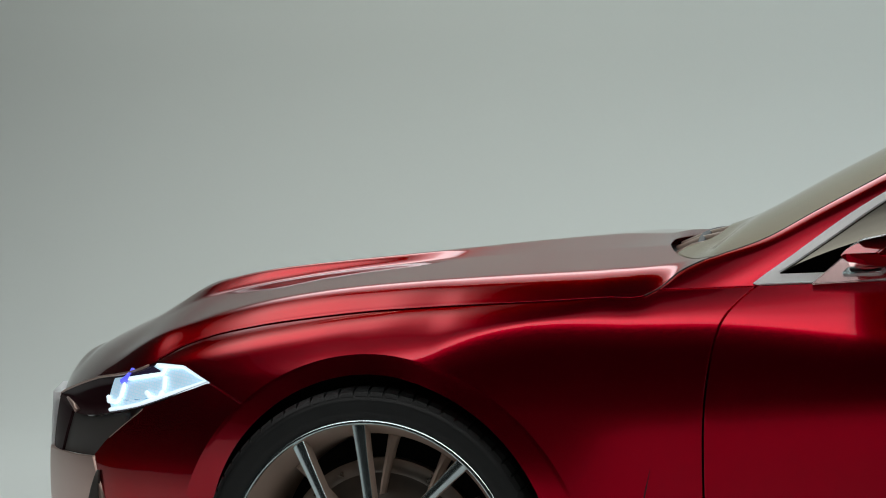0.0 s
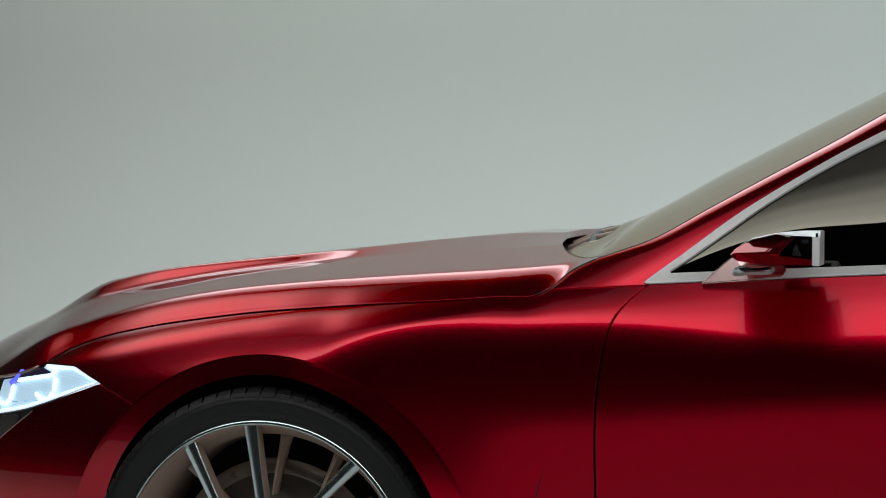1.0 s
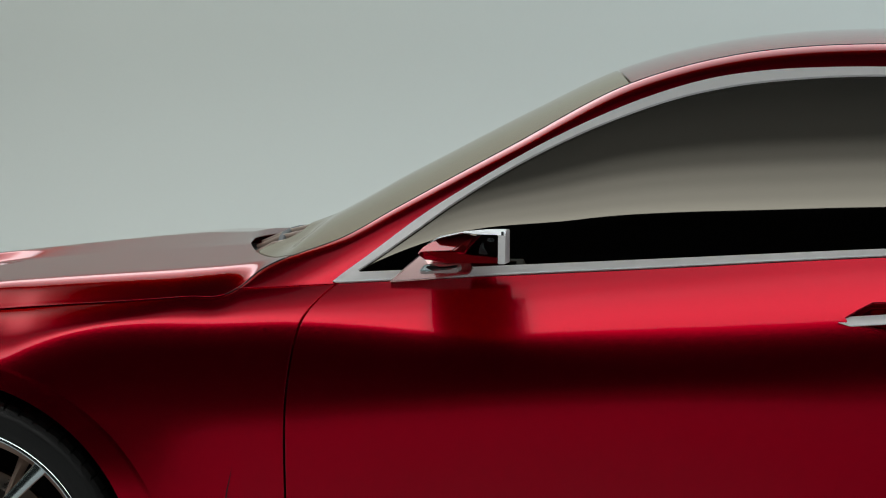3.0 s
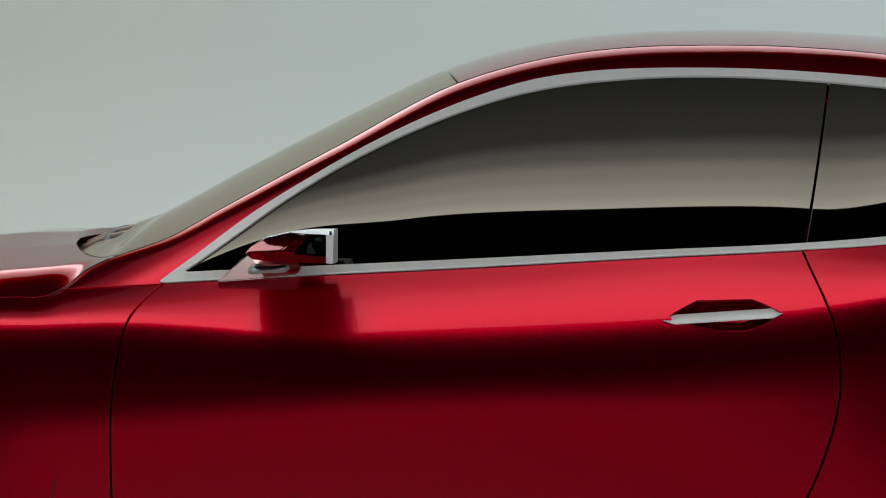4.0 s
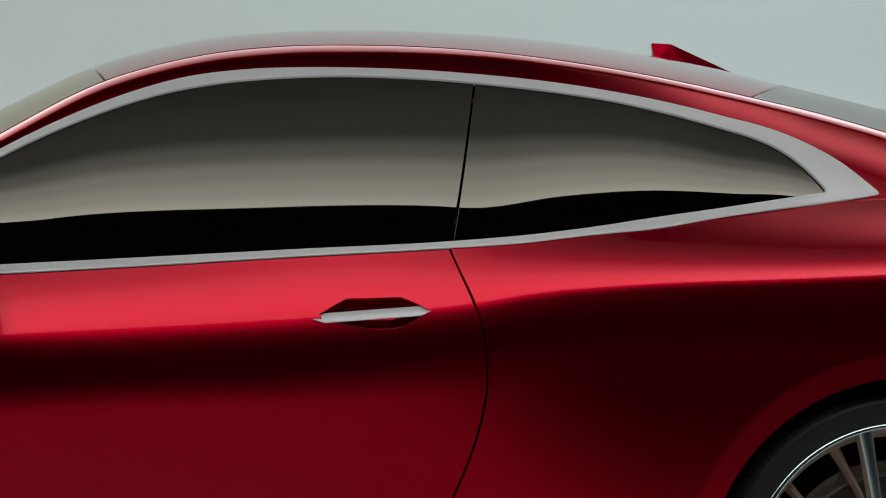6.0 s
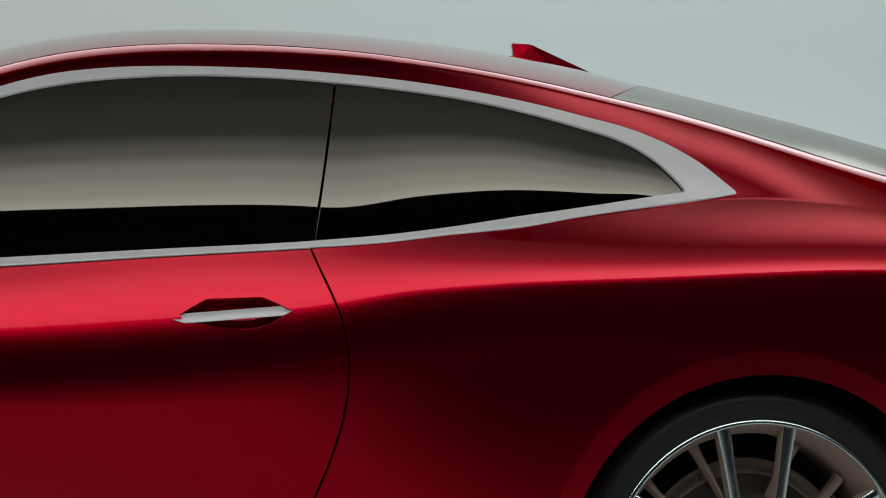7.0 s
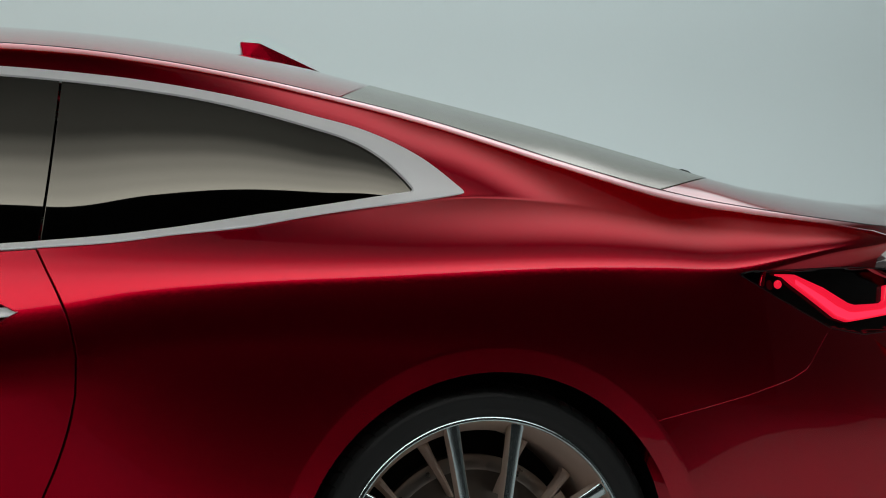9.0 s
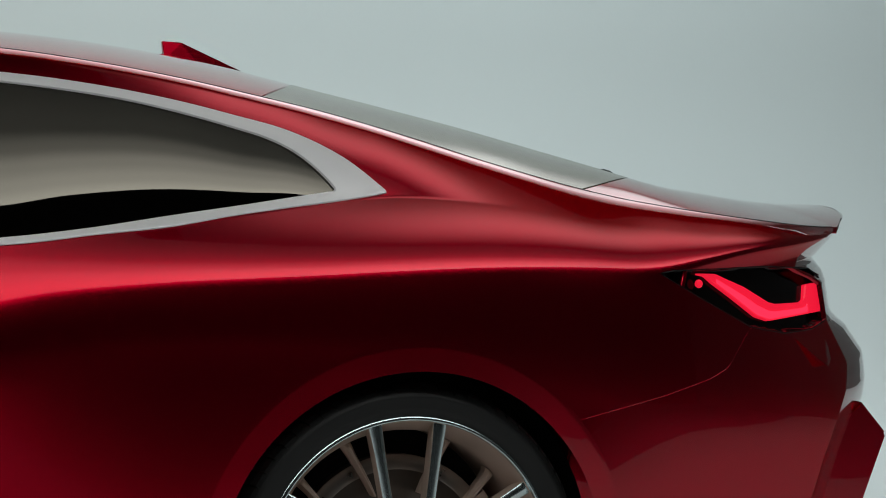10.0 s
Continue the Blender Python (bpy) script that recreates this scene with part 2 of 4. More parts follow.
PANE_TOP = spline((-0.66, 0.885), (-0.598, 0.917), (-0.494, 0.989), (-0.424, 1.041), (-0.321, 1.107), (-0.215, 1.163), (-0.112, 1.207), (-0.007, 1.242), (0.099, 1.264), (0.205, 1.275), (0.312, 1.280), (0.418, 1.279), (0.6, 1.267),
                  (0.73, 1.252), (0.834, 1.236), (0.939, 1.213), (1.045, 1.185), (1.108, 1.166), (1.149, 1.147), (1.201, 1.108), (1.236, 1.068), (1.26, 1.03))
PANE_LOW = spline((-0.60, 0.918), (-0.361, 0.930), (-0.057, 0.945), (0.248, 0.961), (0.522, 0.975), (0.654, 0.986), (0.756, 0.998), (0.913, 1.021), (1.024, 1.036), (1.188, 1.059), (1.25, 1.067))
TRIM_TOP = spline((-0.66, 0.878), (-0.633, 0.901), (-0.567, 0.951), (-0.469, 1.0255), (-0.369, 1.0895), (-0.267, 1.149), (-0.165, 1.200), (-0.06, 1.243), (0.046, 1.274), (0.152, 1.289), (0.259, 1.294), (0.366, 1.294), (0.473, 1.291), (0.579, 1.284),
                  (0.731, 1.268), (0.835, 1.252), (0.939, 1.232), (1.045, 1.207), (1.152, 1.179), (1.215, 1.153), (1.267, 1.124), (1.338, 1.065), (1.36, 1.045))
TRIM_LOW = spline((-0.66, 0.899), (-0.36, 0.915), (-0.057, 0.931), (0.247, 0.949), (0.521, 0.964), (0.652, 0.973), (0.754, 0.985), (0.909, 1.001), (1.019, 1.019), (1.131, 1.034), (1.247, 1.048), (1.338, 1.062), (1.38, 1.07))
DOOR_FRONT = spline((0.20, -0.724), (0.521, -0.712), (0.603, -0.712), (0.684, -0.709), (0.755, -0.701), (0.806, -0.691), (0.846, -0.676), (0.871, -0.656), (0.902, -0.622), (0.94, -0.58))
DOOR_REAR = spline((0.20, 0.36), (0.40, 0.465), (0.527, 0.521), (0.579, 0.542), (0.659, 0.566), (0.719, 0.576), (0.768, 0.576), (0.828, 0.566), (0.878, 0.550), (0.928, 0.530), (0.975, 0.512))
SILL = 0.20
GAP = 0.003
FRONT_HUB, REAR_HUB, HUB_Z = -1.345, 1.347, 0.345


def tan_d(a):
    return math.tan(radians(a))


def section(x):
    """Heights and slopes (sideways per upward metre) of the body's flank at x."""
    z3, z4, zt = WAIST(x), SHOULDER(x), TOP(x)
    zb = min(BELT(x), zt - 0.010)
    zb = max(zb, z4 + min(0.03, 0.4 * (zt - z4)))
    ze = zb + PANE_SHARE(x) * (zt - zb)
    d = min(0.009, (zb - z4) * 0.4)
    c3 = WAIST_SOFT(x)
    return [(0.10, tan_d(-30)), (0.22, tan_d(-16)), (0.36, tan_d(TILT_L(x) - 4)), (z3 - c3, tan_d(TILT_L(x))), (z3 + c3, tan_d(0)), (z4 - 0.05, tan_d(TILT_M(x))), (z4 - d, tan_d(TILT_A(x))), (z4 + d, tan_d(TILT_B(x))),
            (zb - 0.003, tan_d(TILT_C(x))), (zb + 0.003, tan_d(TILT_D(x))), (ze, tan_d(TILT_E(x))), (zt - EDGE_H(x), tan_d(TILT_T(x))), (zt, tan_d(TILT_R(x)))]


KNOTS = {}


def plain_width(x, z):
    key = round(x, 5)
    if key not in KNOTS:
        kn = section(x)
        acc = [0.0]
        for (za, ta), (zb, tb) in zip(kn, kn[1:]):
            acc.append(acc[-1] + (zb - za) * (ta + tb) / 2)
        KNOTS[key] = (kn, acc, HALF(x) + acc[4])
    kn, acc, base = KNOTS[key]
    if z >= kn[-1][0]:
        return base - acc[-1] - (z - kn[-1][0]) * kn[-1][1]
    for i in range(len(kn) - 1):
        if z < kn[i + 1][0] or i == len(kn) - 2:
            (za, ta), (zb, tb) = kn[i], kn[i + 1]
            d = z - za
            return base - acc[i] - d * ta - d * d * (tb - ta) / (zb - za) / 2


half_width = plain_width


def edge_width(x):
    x = min(x, 2.36)
    return max(0.02, half_width(x, TOP(x)))


def flank(x, z):
    return (x, -half_width(x, z), z)


RIDGE = spline((-2.1, 0.69), (-2.0, 0.728), (-1.88, 0.7694), (-1.76, 0.8122), (-1.64, 0.8429), (-1.52, 0.8645), (-1.4, 0.8799), (-1.28, 0.8911), (-1.16, 0.9002), (-1.04, 0.9085), (-0.92, 0.9169), (-0.8, 0.929), (-0.7, 0.955))
VALLEY = spline((-2.2, 0.735), (-2.03, 0.7834), (-1.9, 0.8309), (-1.77, 0.8640), (-1.64, 0.8878), (-1.51, 0.9059), (-1.37, 0.9209), (-1.24, 0.9340), (-1.11, 0.9451), (-0.981, 0.9530), (-0.85, 0.962))


crest_q = spline((-2.4, 0.40), (-2.0, 0.46), (-1.75, 0.55), (-1.6, 0.56), (-1.4, 0.545), (-1.2, 0.44), (-1.0, 0.34), (-0.7, 0.28))


def bend(d, r):
    """A straight ramp that starts at zero, its corner rounded over r to both sides."""
    return max(0.0, d) if abs(d) > r else (d + r) ** 2 / (4 * r)


def hood_height(x, q):
    """Flat facets across the bonnet that meet in rounded creases."""
    zc, q = ROOF_C(x), abs(q)
    qs, zs = (0.0, crest_q(x), 0.595, 0.93, 1.0), (zc, zc - 0.003, VALLEY(x), RIDGE(x), TOP(x))
    slopes = [(zb - za) / (qb - qa) for qa, qb, za, zb in zip(qs, qs[1:], zs, zs[1:])]
    rear = min(1.0, max(0.0, (x + 1.3) / 0.4))
    radii = (0.014, 0.018, 0.042 + 0.014 * rear)
    return zc + slopes[0] * q + sum((slopes[k + 1] - slopes[k]) * bend(q - qs[k + 1], radii[k]) for k in range(3))


def crown(x, q):
    """The car's upper skin: q runs from -1 at the near edge over 0 in the middle to 1 at the far edge."""
    ze, zc, w = TOP(x), ROOF_C(x), edge_width(x)
    z = ze + (zc - ze) * (1 - abs(q) ** 2.2)
    if x < -0.70:
        h = hood_height(x, q)
        k = min(1.0, max(0.0, (x + 2.12) / 0.25)) * min(1.0, max(0.0, (-0.70 - x) / 0.07))
        k = k * k * (3 - 2 * k) * min(1.0, max(0.0, (1 - abs(q)) / 0.012))
        z += (h - z) * k
    return (x, q * w, z)


def flank_grid(x0, x1, step):
    n = max(2, round((x1 - x0) / step))
    grid = []
    for x in steps(x0, x1, n):
        zs = [k[0] for k in section(x)]
        z3, z4a, z4b, zb, zd, ze, zr, zt = zs[4], zs[6], zs[7], zs[8], zs[9], zs[10], zs[11], zs[12]
        col = steps(SILL, z3, 9)[:-1] + steps(z3, z4a, 8)[:-1] + [z4a, (z4a + z4b) / 2, z4b] + steps(z4b, zb, 7)[1:] + [zd] + steps(zd, ze, 12)[1:] + steps(ze, zr, 4)[1:] + steps(zr, zt, 6)[1:]
        grid.append([(x, z) for z in col])
    return grid


def wheel_arch(hub, height, r):
    return lambda x, z: math.hypot(x - hub, z - height) - r if z > height else abs(x - hub) - r


def in_trim(x, z):
    return min(TRIM_TOP(x) - z, z - TRIM_LOW(x), x + 0.634, 1.3375 - x)


def in_pane(x, z):
    return min(PANE_TOP(x) - z, z - PANE_LOW(x), x + 0.598, 1.237 - x)


def pane_seam(z):
    return 0.522 + (z - 0.975) * (0.580 - 0.522) / (1.266 - 0.975)


def hood_corner(z):
    """The rear edge of the fender and hood seen from the side."""
    return float(np.interp(z, (0.2, 0.885, 0.897, 0.920, 0.958), (-0.81, -0.81, -0.812, -0.790, -0.712)))


def door_top(x):
    return TRIM_LOW(x) if x > -0.633 else 0.890 + (x + 0.808) * (0.899 - 0.890) / 0.175


def mirrored(f):
    return lambda u, v: (lambda p: (p[0], -p[1], p[2]))(f(u, v))


# ---- studio ----
def ribbon(name, profile, x0, x1, mat, nx=24):
    verts, faces = [], []
    m = len(profile)
    for x in steps(x0, x1, nx):
        verts += [(x, y, z) for y, z in profile]
    for i in range(nx):
        for j in range(m - 1):
            a = i * m + j
            faces.append([a, a + m, a + m + 1, a + 1])
    return place(name, smooth_mesh(name, verts, faces, mat))


COVE = [(-3.6, 0.0), (-2.0, 0.0), (0.0, 0.0), (1.3, 0.0), (3.6, 0.0)] + [(3.6 + 1.8 * math.sin(a), 1.8 - 1.8 * math.cos(a)) for a in steps(0, math.pi / 2, 14)[1:]] + [(5.4, 3.5), (5.4, 6.2)]
tagged(ribbon("floor", COVE[:4], -7.2, 7.2, FLOOR), "pale grey painted studio floor", "floor", kind="structure")
# unseen strip added to darken reflections in flank and bumpers
tagged(ribbon("carpet", [(-6.4, 0.0), (-5.0, 0.0), (-3.6, 0.0)], -7.2, 7.2, FLOOR_DIM), "unseen dark floor strip added to dim reflections in the car", "carpet", kind="structure")
tagged(ribbon("backdrop", COVE[3:], -7.2, 7.2, WALL), "pale grey-green curved studio backdrop wall", "backdrop", kind="structure")


def box(name, lo, hi, mat):
    bm = bmesh.new()
    bmesh.ops.create_cube(bm, size=1)
    for v in bm.verts:
        v.co = Vector([lo[k] + (v.co[k] + 0.5) * (hi[k] - lo[k]) for k in range(3)])
    return part(name, bm, mat, None, flat=True)


# walls and ceiling stay out of view; placed and toned for the car's reflections
tagged(box("wall_south", (-7.2, -6.6, 0), (7.2, -6.4, 7), DRAPE), "black drape wall of the studio", "wall", kind="structure")
tagged(box("wall_west", (-7.4, -8.4, 0), (-7.2, 6.0, 7), DRAPE), "black drape wall of the studio", "wall", kind="structure")
tagged(box("wall_east", (7.2, -8.4, 0), (7.4, 6.0, 7), SIDE), "unseen dark side wall that dims reflections in the tail", "wall", kind="structure")
tagged(box("wall_north", (-7.2, 5.8, 0), (7.2, 6.0, 7), DRAPE), "black drape wall above the studio backdrop", "wall", kind="structure")
tagged(box("ceiling", (-7.4, -8.6, 7), (7.4, 6.0, 7.2), DRAPE), "black studio ceiling", "ceiling", kind="structure")


def softbox(name, centre, target, wide, high, strength, color, profile=(), round_off=()):
    """A hanging light box: black shell, rods and a diffuser, even, graded by height or fading to its edges."""
    thing = new(name)
    thing.matrix_world = look(centre, target)
    m = material(name + "_diffuser", (0.25, 0.25, 0.25), 0.6, emit=color, strength=strength)
    t = m.node_tree
    b = t.nodes["Principled BSDF"]
    pos = t.nodes.new("ShaderNodeTexCoord")
    sep = t.nodes.new("ShaderNodeSeparateXYZ")
    t.links.new(pos.outputs["Generated"], sep.inputs[0])
    factors = []
    if profile:
        # strength graded by height, set from reflections in glass and paint
        ramp = t.nodes.new("ShaderNodeValToRGB")
        ramp.color_ramp.interpolation = "EASE"
        while len(ramp.color_ramp.elements) < len(profile):
            ramp.color_ramp.elements.new(0.5)
        for e, (h, v) in zip(ramp.color_ramp.elements, profile):
            e.position, e.color = h, (v, v, v, 1)
        t.links.new(sep.outputs[1], ramp.inputs[0])
        factors.append(ramp.outputs[0])
    for axis, reach in round_off:
        # strength fades towards the edges, so mirrored borders stay soft
        off = t.nodes.new("ShaderNodeMath")
        off.operation = "PINGPONG"
        off.inputs[1].default_value = 0.5
        t.links.new(sep.outputs[axis], off.inputs[0])
        edge = t.nodes.new("ShaderNodeMapRange")
        edge.interpolation_type = "SMOOTHSTEP"
        edge.inputs["From Max"].default_value = reach
        t.links.new(off.outputs[0], edge.inputs["Value"])
        factors.append(edge.outputs["Result"])
    last = None
    for f in factors:
        mul = t.nodes.new("ShaderNodeMath")
        mul.operation = "MULTIPLY"
        mul.inputs[1].default_value = strength
        t.links.new(f, mul.inputs[0])
        if last:
            t.links.new(last, mul.inputs[1])
        last = mul.outputs[0]
    if last:
        t.links.new(last, b.inputs["Emission Strength"])
    bm = bmesh.new()
    vs = [bm.verts.new((sx * wide / 2, sy * high / 2, 0)) for sx, sy in ((-1, -1), (1, -1), (1, 1), (-1, 1))]
    bm.faces.new(vs)
    me = bpy.data.meshes.new("diffuser")
    bm.normal_update()
    bm.to_mesh(me)
    bm.free()
    me.flip_normals()
    me.materials.append(m)
    place("diffuser", me, thing)
    bm = bmesh.new()
    o = [bm.verts.new((sx * wide / 2, sy * high / 2, 0.03)) for sx, sy in ((-1, -1), (1, -1), (1, 1), (-1, 1))]
    i = [bm.verts.new((sx * wide * 0.35, sy * high * 0.35, 0.35)) for sx, sy in ((-1, -1), (1, -1), (1, 1), (-1, 1))]
    bm.faces.new(i)
    for k in range(4):
        bm.faces.new([o[k], o[(k + 1) % 4], i[(k + 1) % 4], i[k]])
    part("shell", bm, DRAPE, thing, flat=True)
    for sx in (-0.3, 0.3):
        top = thing.matrix_world @ Vector((sx * wide, 0, 0.3))
        bm = bmesh.new()
        bmesh.ops.create_cone(bm, segments=12, radius1=0.012, radius2=0.012, depth=7.0 - top.z, cap_ends=True)
        bm.transform(thing.matrix_world.inverted() @ Matrix.Translation((top.x, top.y, (7.0 + top.z) / 2)))
        part("rod", bm, DRAPE, thing)
    return tagged(thing, "large overhead studio softbox with white diffuser", "softbox", "studio softboxes")


# all boxes are out of view; set from reflections and the backdrop's brightness
softbox("softbox", (0.0, -3.2, 4.6), (0.0, -0.5, 0.4), 13.8, 2.6, 4.8, (1.0, 0.98, 0.96), profile=((0.0, 0.84), (0.14, 0.62), (0.3, 0.44), (0.45, 0.19), (0.6, 0.05), (1.0, 0.015)), round_off=((0, 0.2),))
softbox("softbox", (3.8, 1.9, 4.6), (3.8, 5.4, 2.2), 6.4, 1.0, 11.4, (0.80, 1.0, 1.06), round_off=((1, 0.42),))
softbox("softbox", (-2.9, 1.9, 4.6), (-2.9, 5.4, 2.2), 2.8, 1.1, 8.6, (0.92, 1.0, 0.84), round_off=((1, 0.42),))
softbox("softbox", (0.0, 4.1, 5.3), (0.0, 0.0, 1.0), 13.8, 3.3, 4.6, (0.92, 1.0, 1.03), profile=((0.0, 0.2), (0.12, 0.8), (0.3, 1.0), (0.5, 0.5), (0.8, 0.25), (1.0, 0.05)), round_off=((0, 0.15),))
# two more boxes added to brighten the front wing and the rear haunch
softbox("softbox", (-5.4, 0.3, 5.5), (-1.6, -0.6, 0.7), 5.4, 3.2, 2.2, (1.0, 0.98, 0.98), round_off=((0, 0.4), (1, 0.3)))
softbox("softbox", (4.5, -0.4, 6.4), (4.5, -0.4, 0.0), 5.2, 4.2, 1.45, (1.0, 0.98, 0.98), round_off=((0, 0.4), (1, 0.49)))

# ---- the car ----
car = tagged(new("car"), "candy red metallic two-door coupe on a studio floor", "car")


def both(name, grid, limits, mat, label="", lift=0.0, lip=0.014, parent=None):
    near = sheet(name, grid, limits, flank, mat, parent or car, label, lift, lip)
    far = sheet(name, grid, limits, mirrored(flank), mat, parent or car, label, lift, lip, flip=True)
    return near, far


ARCHES = ((-1.340, 0.328, 0.432, 0.359, 0.363, 0.005), (1.350, 0.350, 0.434, 0.345, 0.386, -0.0015))
arch_f, arch_r = [wheel_arch(cx, cz, r) for cx, cz, r, _, _, _ in ARCHES]


def arch_ring(cx, cz, r, oz, orad, lean):
    """The upright flange round a wheel opening: a from the ring's foot over the top, v from outer edge (0) to opening (1)."""
    def surface(a, v):
        dx, dz = math.cos(a), math.sin(a)
        ox, ozz = cx + dx * r, cz + dz * r
        ix, iz = cx + dx * orad, oz + dz * orad
        w = plain_width(ox, max(ozz, 0.18))
        k = v * (2 - v)
        return (ox + (ix - ox) * v, -(w + 0.0004 * min(1.0, v * 8) + lean * v), ozz + (iz - ozz) * v)
    return surface


def hull(*pts):
    """Distance inside a convex outline of (x, z) points given anticlockwise; negative outside."""
    sides = []
    for (ax, az), (bx, bz) in zip(pts, pts[1:] + pts[:1]):
        n = math.hypot(bx - ax, bz - az)
        sides.append((ax, az, (bx - ax) / n, (bz - az) / n))
    return lambda x, z: min(ux * (z - az) - uz * (x - ax) for ax, az, ux, uz in sides)


handle_well = hull((0.264, 0.8395), (0.289, 0.835), (0.314, 0.819), (0.413, 0.822), (0.444, 0.832), (0.478, 0.8545), (0.460, 0.8625), (0.436, 0.878), (0.326, 0.875), (0.292, 0.857))
LAMP_LOW = spline((-2.3, 0.612), (-2.21, 0.602), (-2.106, 0.594), (-1.98, 0.610), (-1.895, 0.628), (-1.707, 0.692))


def lamp_top(x):
    return min(TOP(x) - 0.004, 0.7195, 0.7205 - 0.39 * (x + 1.781))


def in_lamp(x, z):
    return min(lamp_top(x) - z, z - LAMP_LOW(x), x + 2.26)


def front_split(x):
    return LAMP_LOW(x) if x < -1.707 else 0.692 - 0.41 * (x + 1.707)


def fascia_edge(z):
    return float(np.interp(z, (0.2, 0.435, 0.49, 0.52, 0.56, 0.63), (-1.955, -1.980, -2.008, -2.022, -1.975, -1.872)))


tail_hole = hull((1.868, 0.9065), (1.954, 0.860), (2.079, 0.797), (2.167, 0.781), (2.250, 0.787), (2.315, 0.814), (2.315, 0.885), (2.258, 0.909), (2.125, 0.917), (1.90, 0.9115))


def tail_end(z):
    """Where the flank turns into the tail."""
    return float(np.interp(z, (0.2, 0.434, 0.517, 0.575, 0.619, 0.656, 0.679, 0.712, 0.757, 0.80, 0.88, 0.897, 0.917, 0.951, 0.985, 1.0),
                           (2.17, 2.245, 2.275, 2.302, 2.325, 2.344, 2.348, 2.352, 2.322, 2.296, 2.292, 2.262, 2.198, 2.255, 2.35, 2.372)))


def bumper_split(x):
    return float(np.interp(x, (1.60, 1.696, 1.873, 1.98, 2.022, 2.080, 2.25, 2.47), (0.61, 0.632, 0.669, 0.698, 0.718, 0.797, 0.80, 0.80)))


both("door", flank_grid(-0.75, 0.62, 0.014), [lambda x, z: door_top(x) - GAP - z, lambda x, z: x - DOOR_FRONT(z) - GAP, lambda x, z: DOOR_REAR(z) - GAP - x, lambda x, z: -handle_well(x, z)], PAINT)
both("front_fender", flank_grid(-1.96, -0.57, 0.014), [lambda x, z: min(TOP(x) - GAP, (door_top(x) - 0.003 if x > hood_corner(z) - 0.004 else 9)) - z, lambda x, z: DOOR_FRONT(z) - GAP - x, arch_f,
                                                     lambda x, z: max(x + 1.345, z - front_split(x) - 0.001), lambda x, z: -in_lamp(x, z) - 0.001], PAINT)
both("front_bumper", flank_grid(-2.06, -1.345, 0.014), [lambda x, z: front_split(x) - GAP - z, arch_f, lambda x, z: x - fascia_edge(z)], PAINT)
both("body_side", flank_grid(-0.83, 2.42, 0.014), [lambda x, z: max(z - TRIM_TOP(x), TRIM_LOW(x) - z, -0.634 - x, x - 1.338), lambda x, z: max(z - door_top(x), x - DOOR_REAR(z) - GAP), arch_r,
                                                  lambda x, z: TOP(x) - 0.001 - z, lambda x, z: x - hood_corner(z), lambda x, z: max(1.345 - x, z - bumper_split(x) - 0.001), lambda x, z: -tail_hole(x, z), lambda x, z: tail_end(z) - x], PAINT)
both("rear_bumper", flank_grid(1.345, 2.47, 0.014), [lambda x, z: bumper_split(x) - 0.001 - z, arch_r, lambda x, z: -tail_hole(x, z), lambda x, z: tail_end(z) - x], PAINT)
for arch in ARCHES:
    ring_grid = [[(a, v) for v in (0.0, 0.04, 0.10, 0.2, 0.4, 0.6, 0.8, 0.9, 1.0)] for a in steps(radians(-18), radians(198), 120)]
    limit = [lambda a, v, z0=arch[1], r=arch[2]: z0 + r * math.sin(a) - 0.22]
    sheet("arch_flange", ring_grid, limit, arch_ring(*arch), PAINT, car, lip=0.0, flip=True)
    sheet("arch_flange", ring_grid, limit, mirrored(arch_ring(*arch)), PAINT, car, lip=0.0)
both("window_trim", flank_grid(-0.64, 1.345, 0.014), [in_trim, lambda x, z: -in_pane(x, z)], CHROME, "satin aluminium window surround", lift=0.004, lip=0.012)
both("front_side_window", flank_grid(-0.60, 0.60, 0.014), [in_pane, lambda x, z: pane_seam(z) - 0.003 - x], GLASS_DARK, "dark tinted glass", lift=-0.003)
both("rear_side_window", flank_grid(0.50, 1.25, 0.014), [in_pane, lambda x, z: x - pane_seam(z) - 0.003], GLASS_DARK, "dark tinted glass", lift=-0.003)


def top_grid(x0, x1, step, nq=28):
    return [[(x, q) for q in steps(-1, 1, nq)] for x in steps(x0, x1, max(2, round((x1 - x0) / step)))]


def hood_end(q):
    return -0.90 + 0.184 * abs(q) ** 2.5


def screen_start(q):
    return hood_end(q) + 0.006 + 0.115 * max(0.0, 1 - (abs(q) / 0.68) ** 4)


def roof_start(q):
    return -0.145 + 0.043 * q * q


def roof_end(q):
    return 1.331 - 0.211 * q * q


def boot_start(q):
    return 2.12 - 0.335 * q * q


def boot_end(q):
    return 2.645 - 0.272 * abs(q) ** 1.8


HOOD_Q = sorted(s * q for s in (-1, 1) for q in steps(0.02, 0.53, 14) + steps(0.54, 0.62, 14) + steps(0.635, 0.875, 13) + steps(0.882, 0.958, 16) + steps(0.963, 1.0, 8))
sheet("hood", [[(x, q) for q in HOOD_Q] for x in steps(-2.42, -0.70, 100)], [lambda x, q: hood_end(q) - x, lambda x, q: 0.996 - abs(q) if x > -1.87 else 1.0], crown, PAINT, car)
sheet("windscreen", top_grid(-0.93, -0.09, 0.025), [lambda x, q: x - screen_start(q), lambda x, q: roof_start(q) - 0.003 - x], crown, GLASS_TAN, car, "steeply raked tinted windscreen")
sheet("roof", top_grid(-0.15, 1.34, 0.025), [lambda x, q: x - roof_start(q) - GAP, lambda x, q: roof_end(q) - GAP - x], crown, PAINT, car)
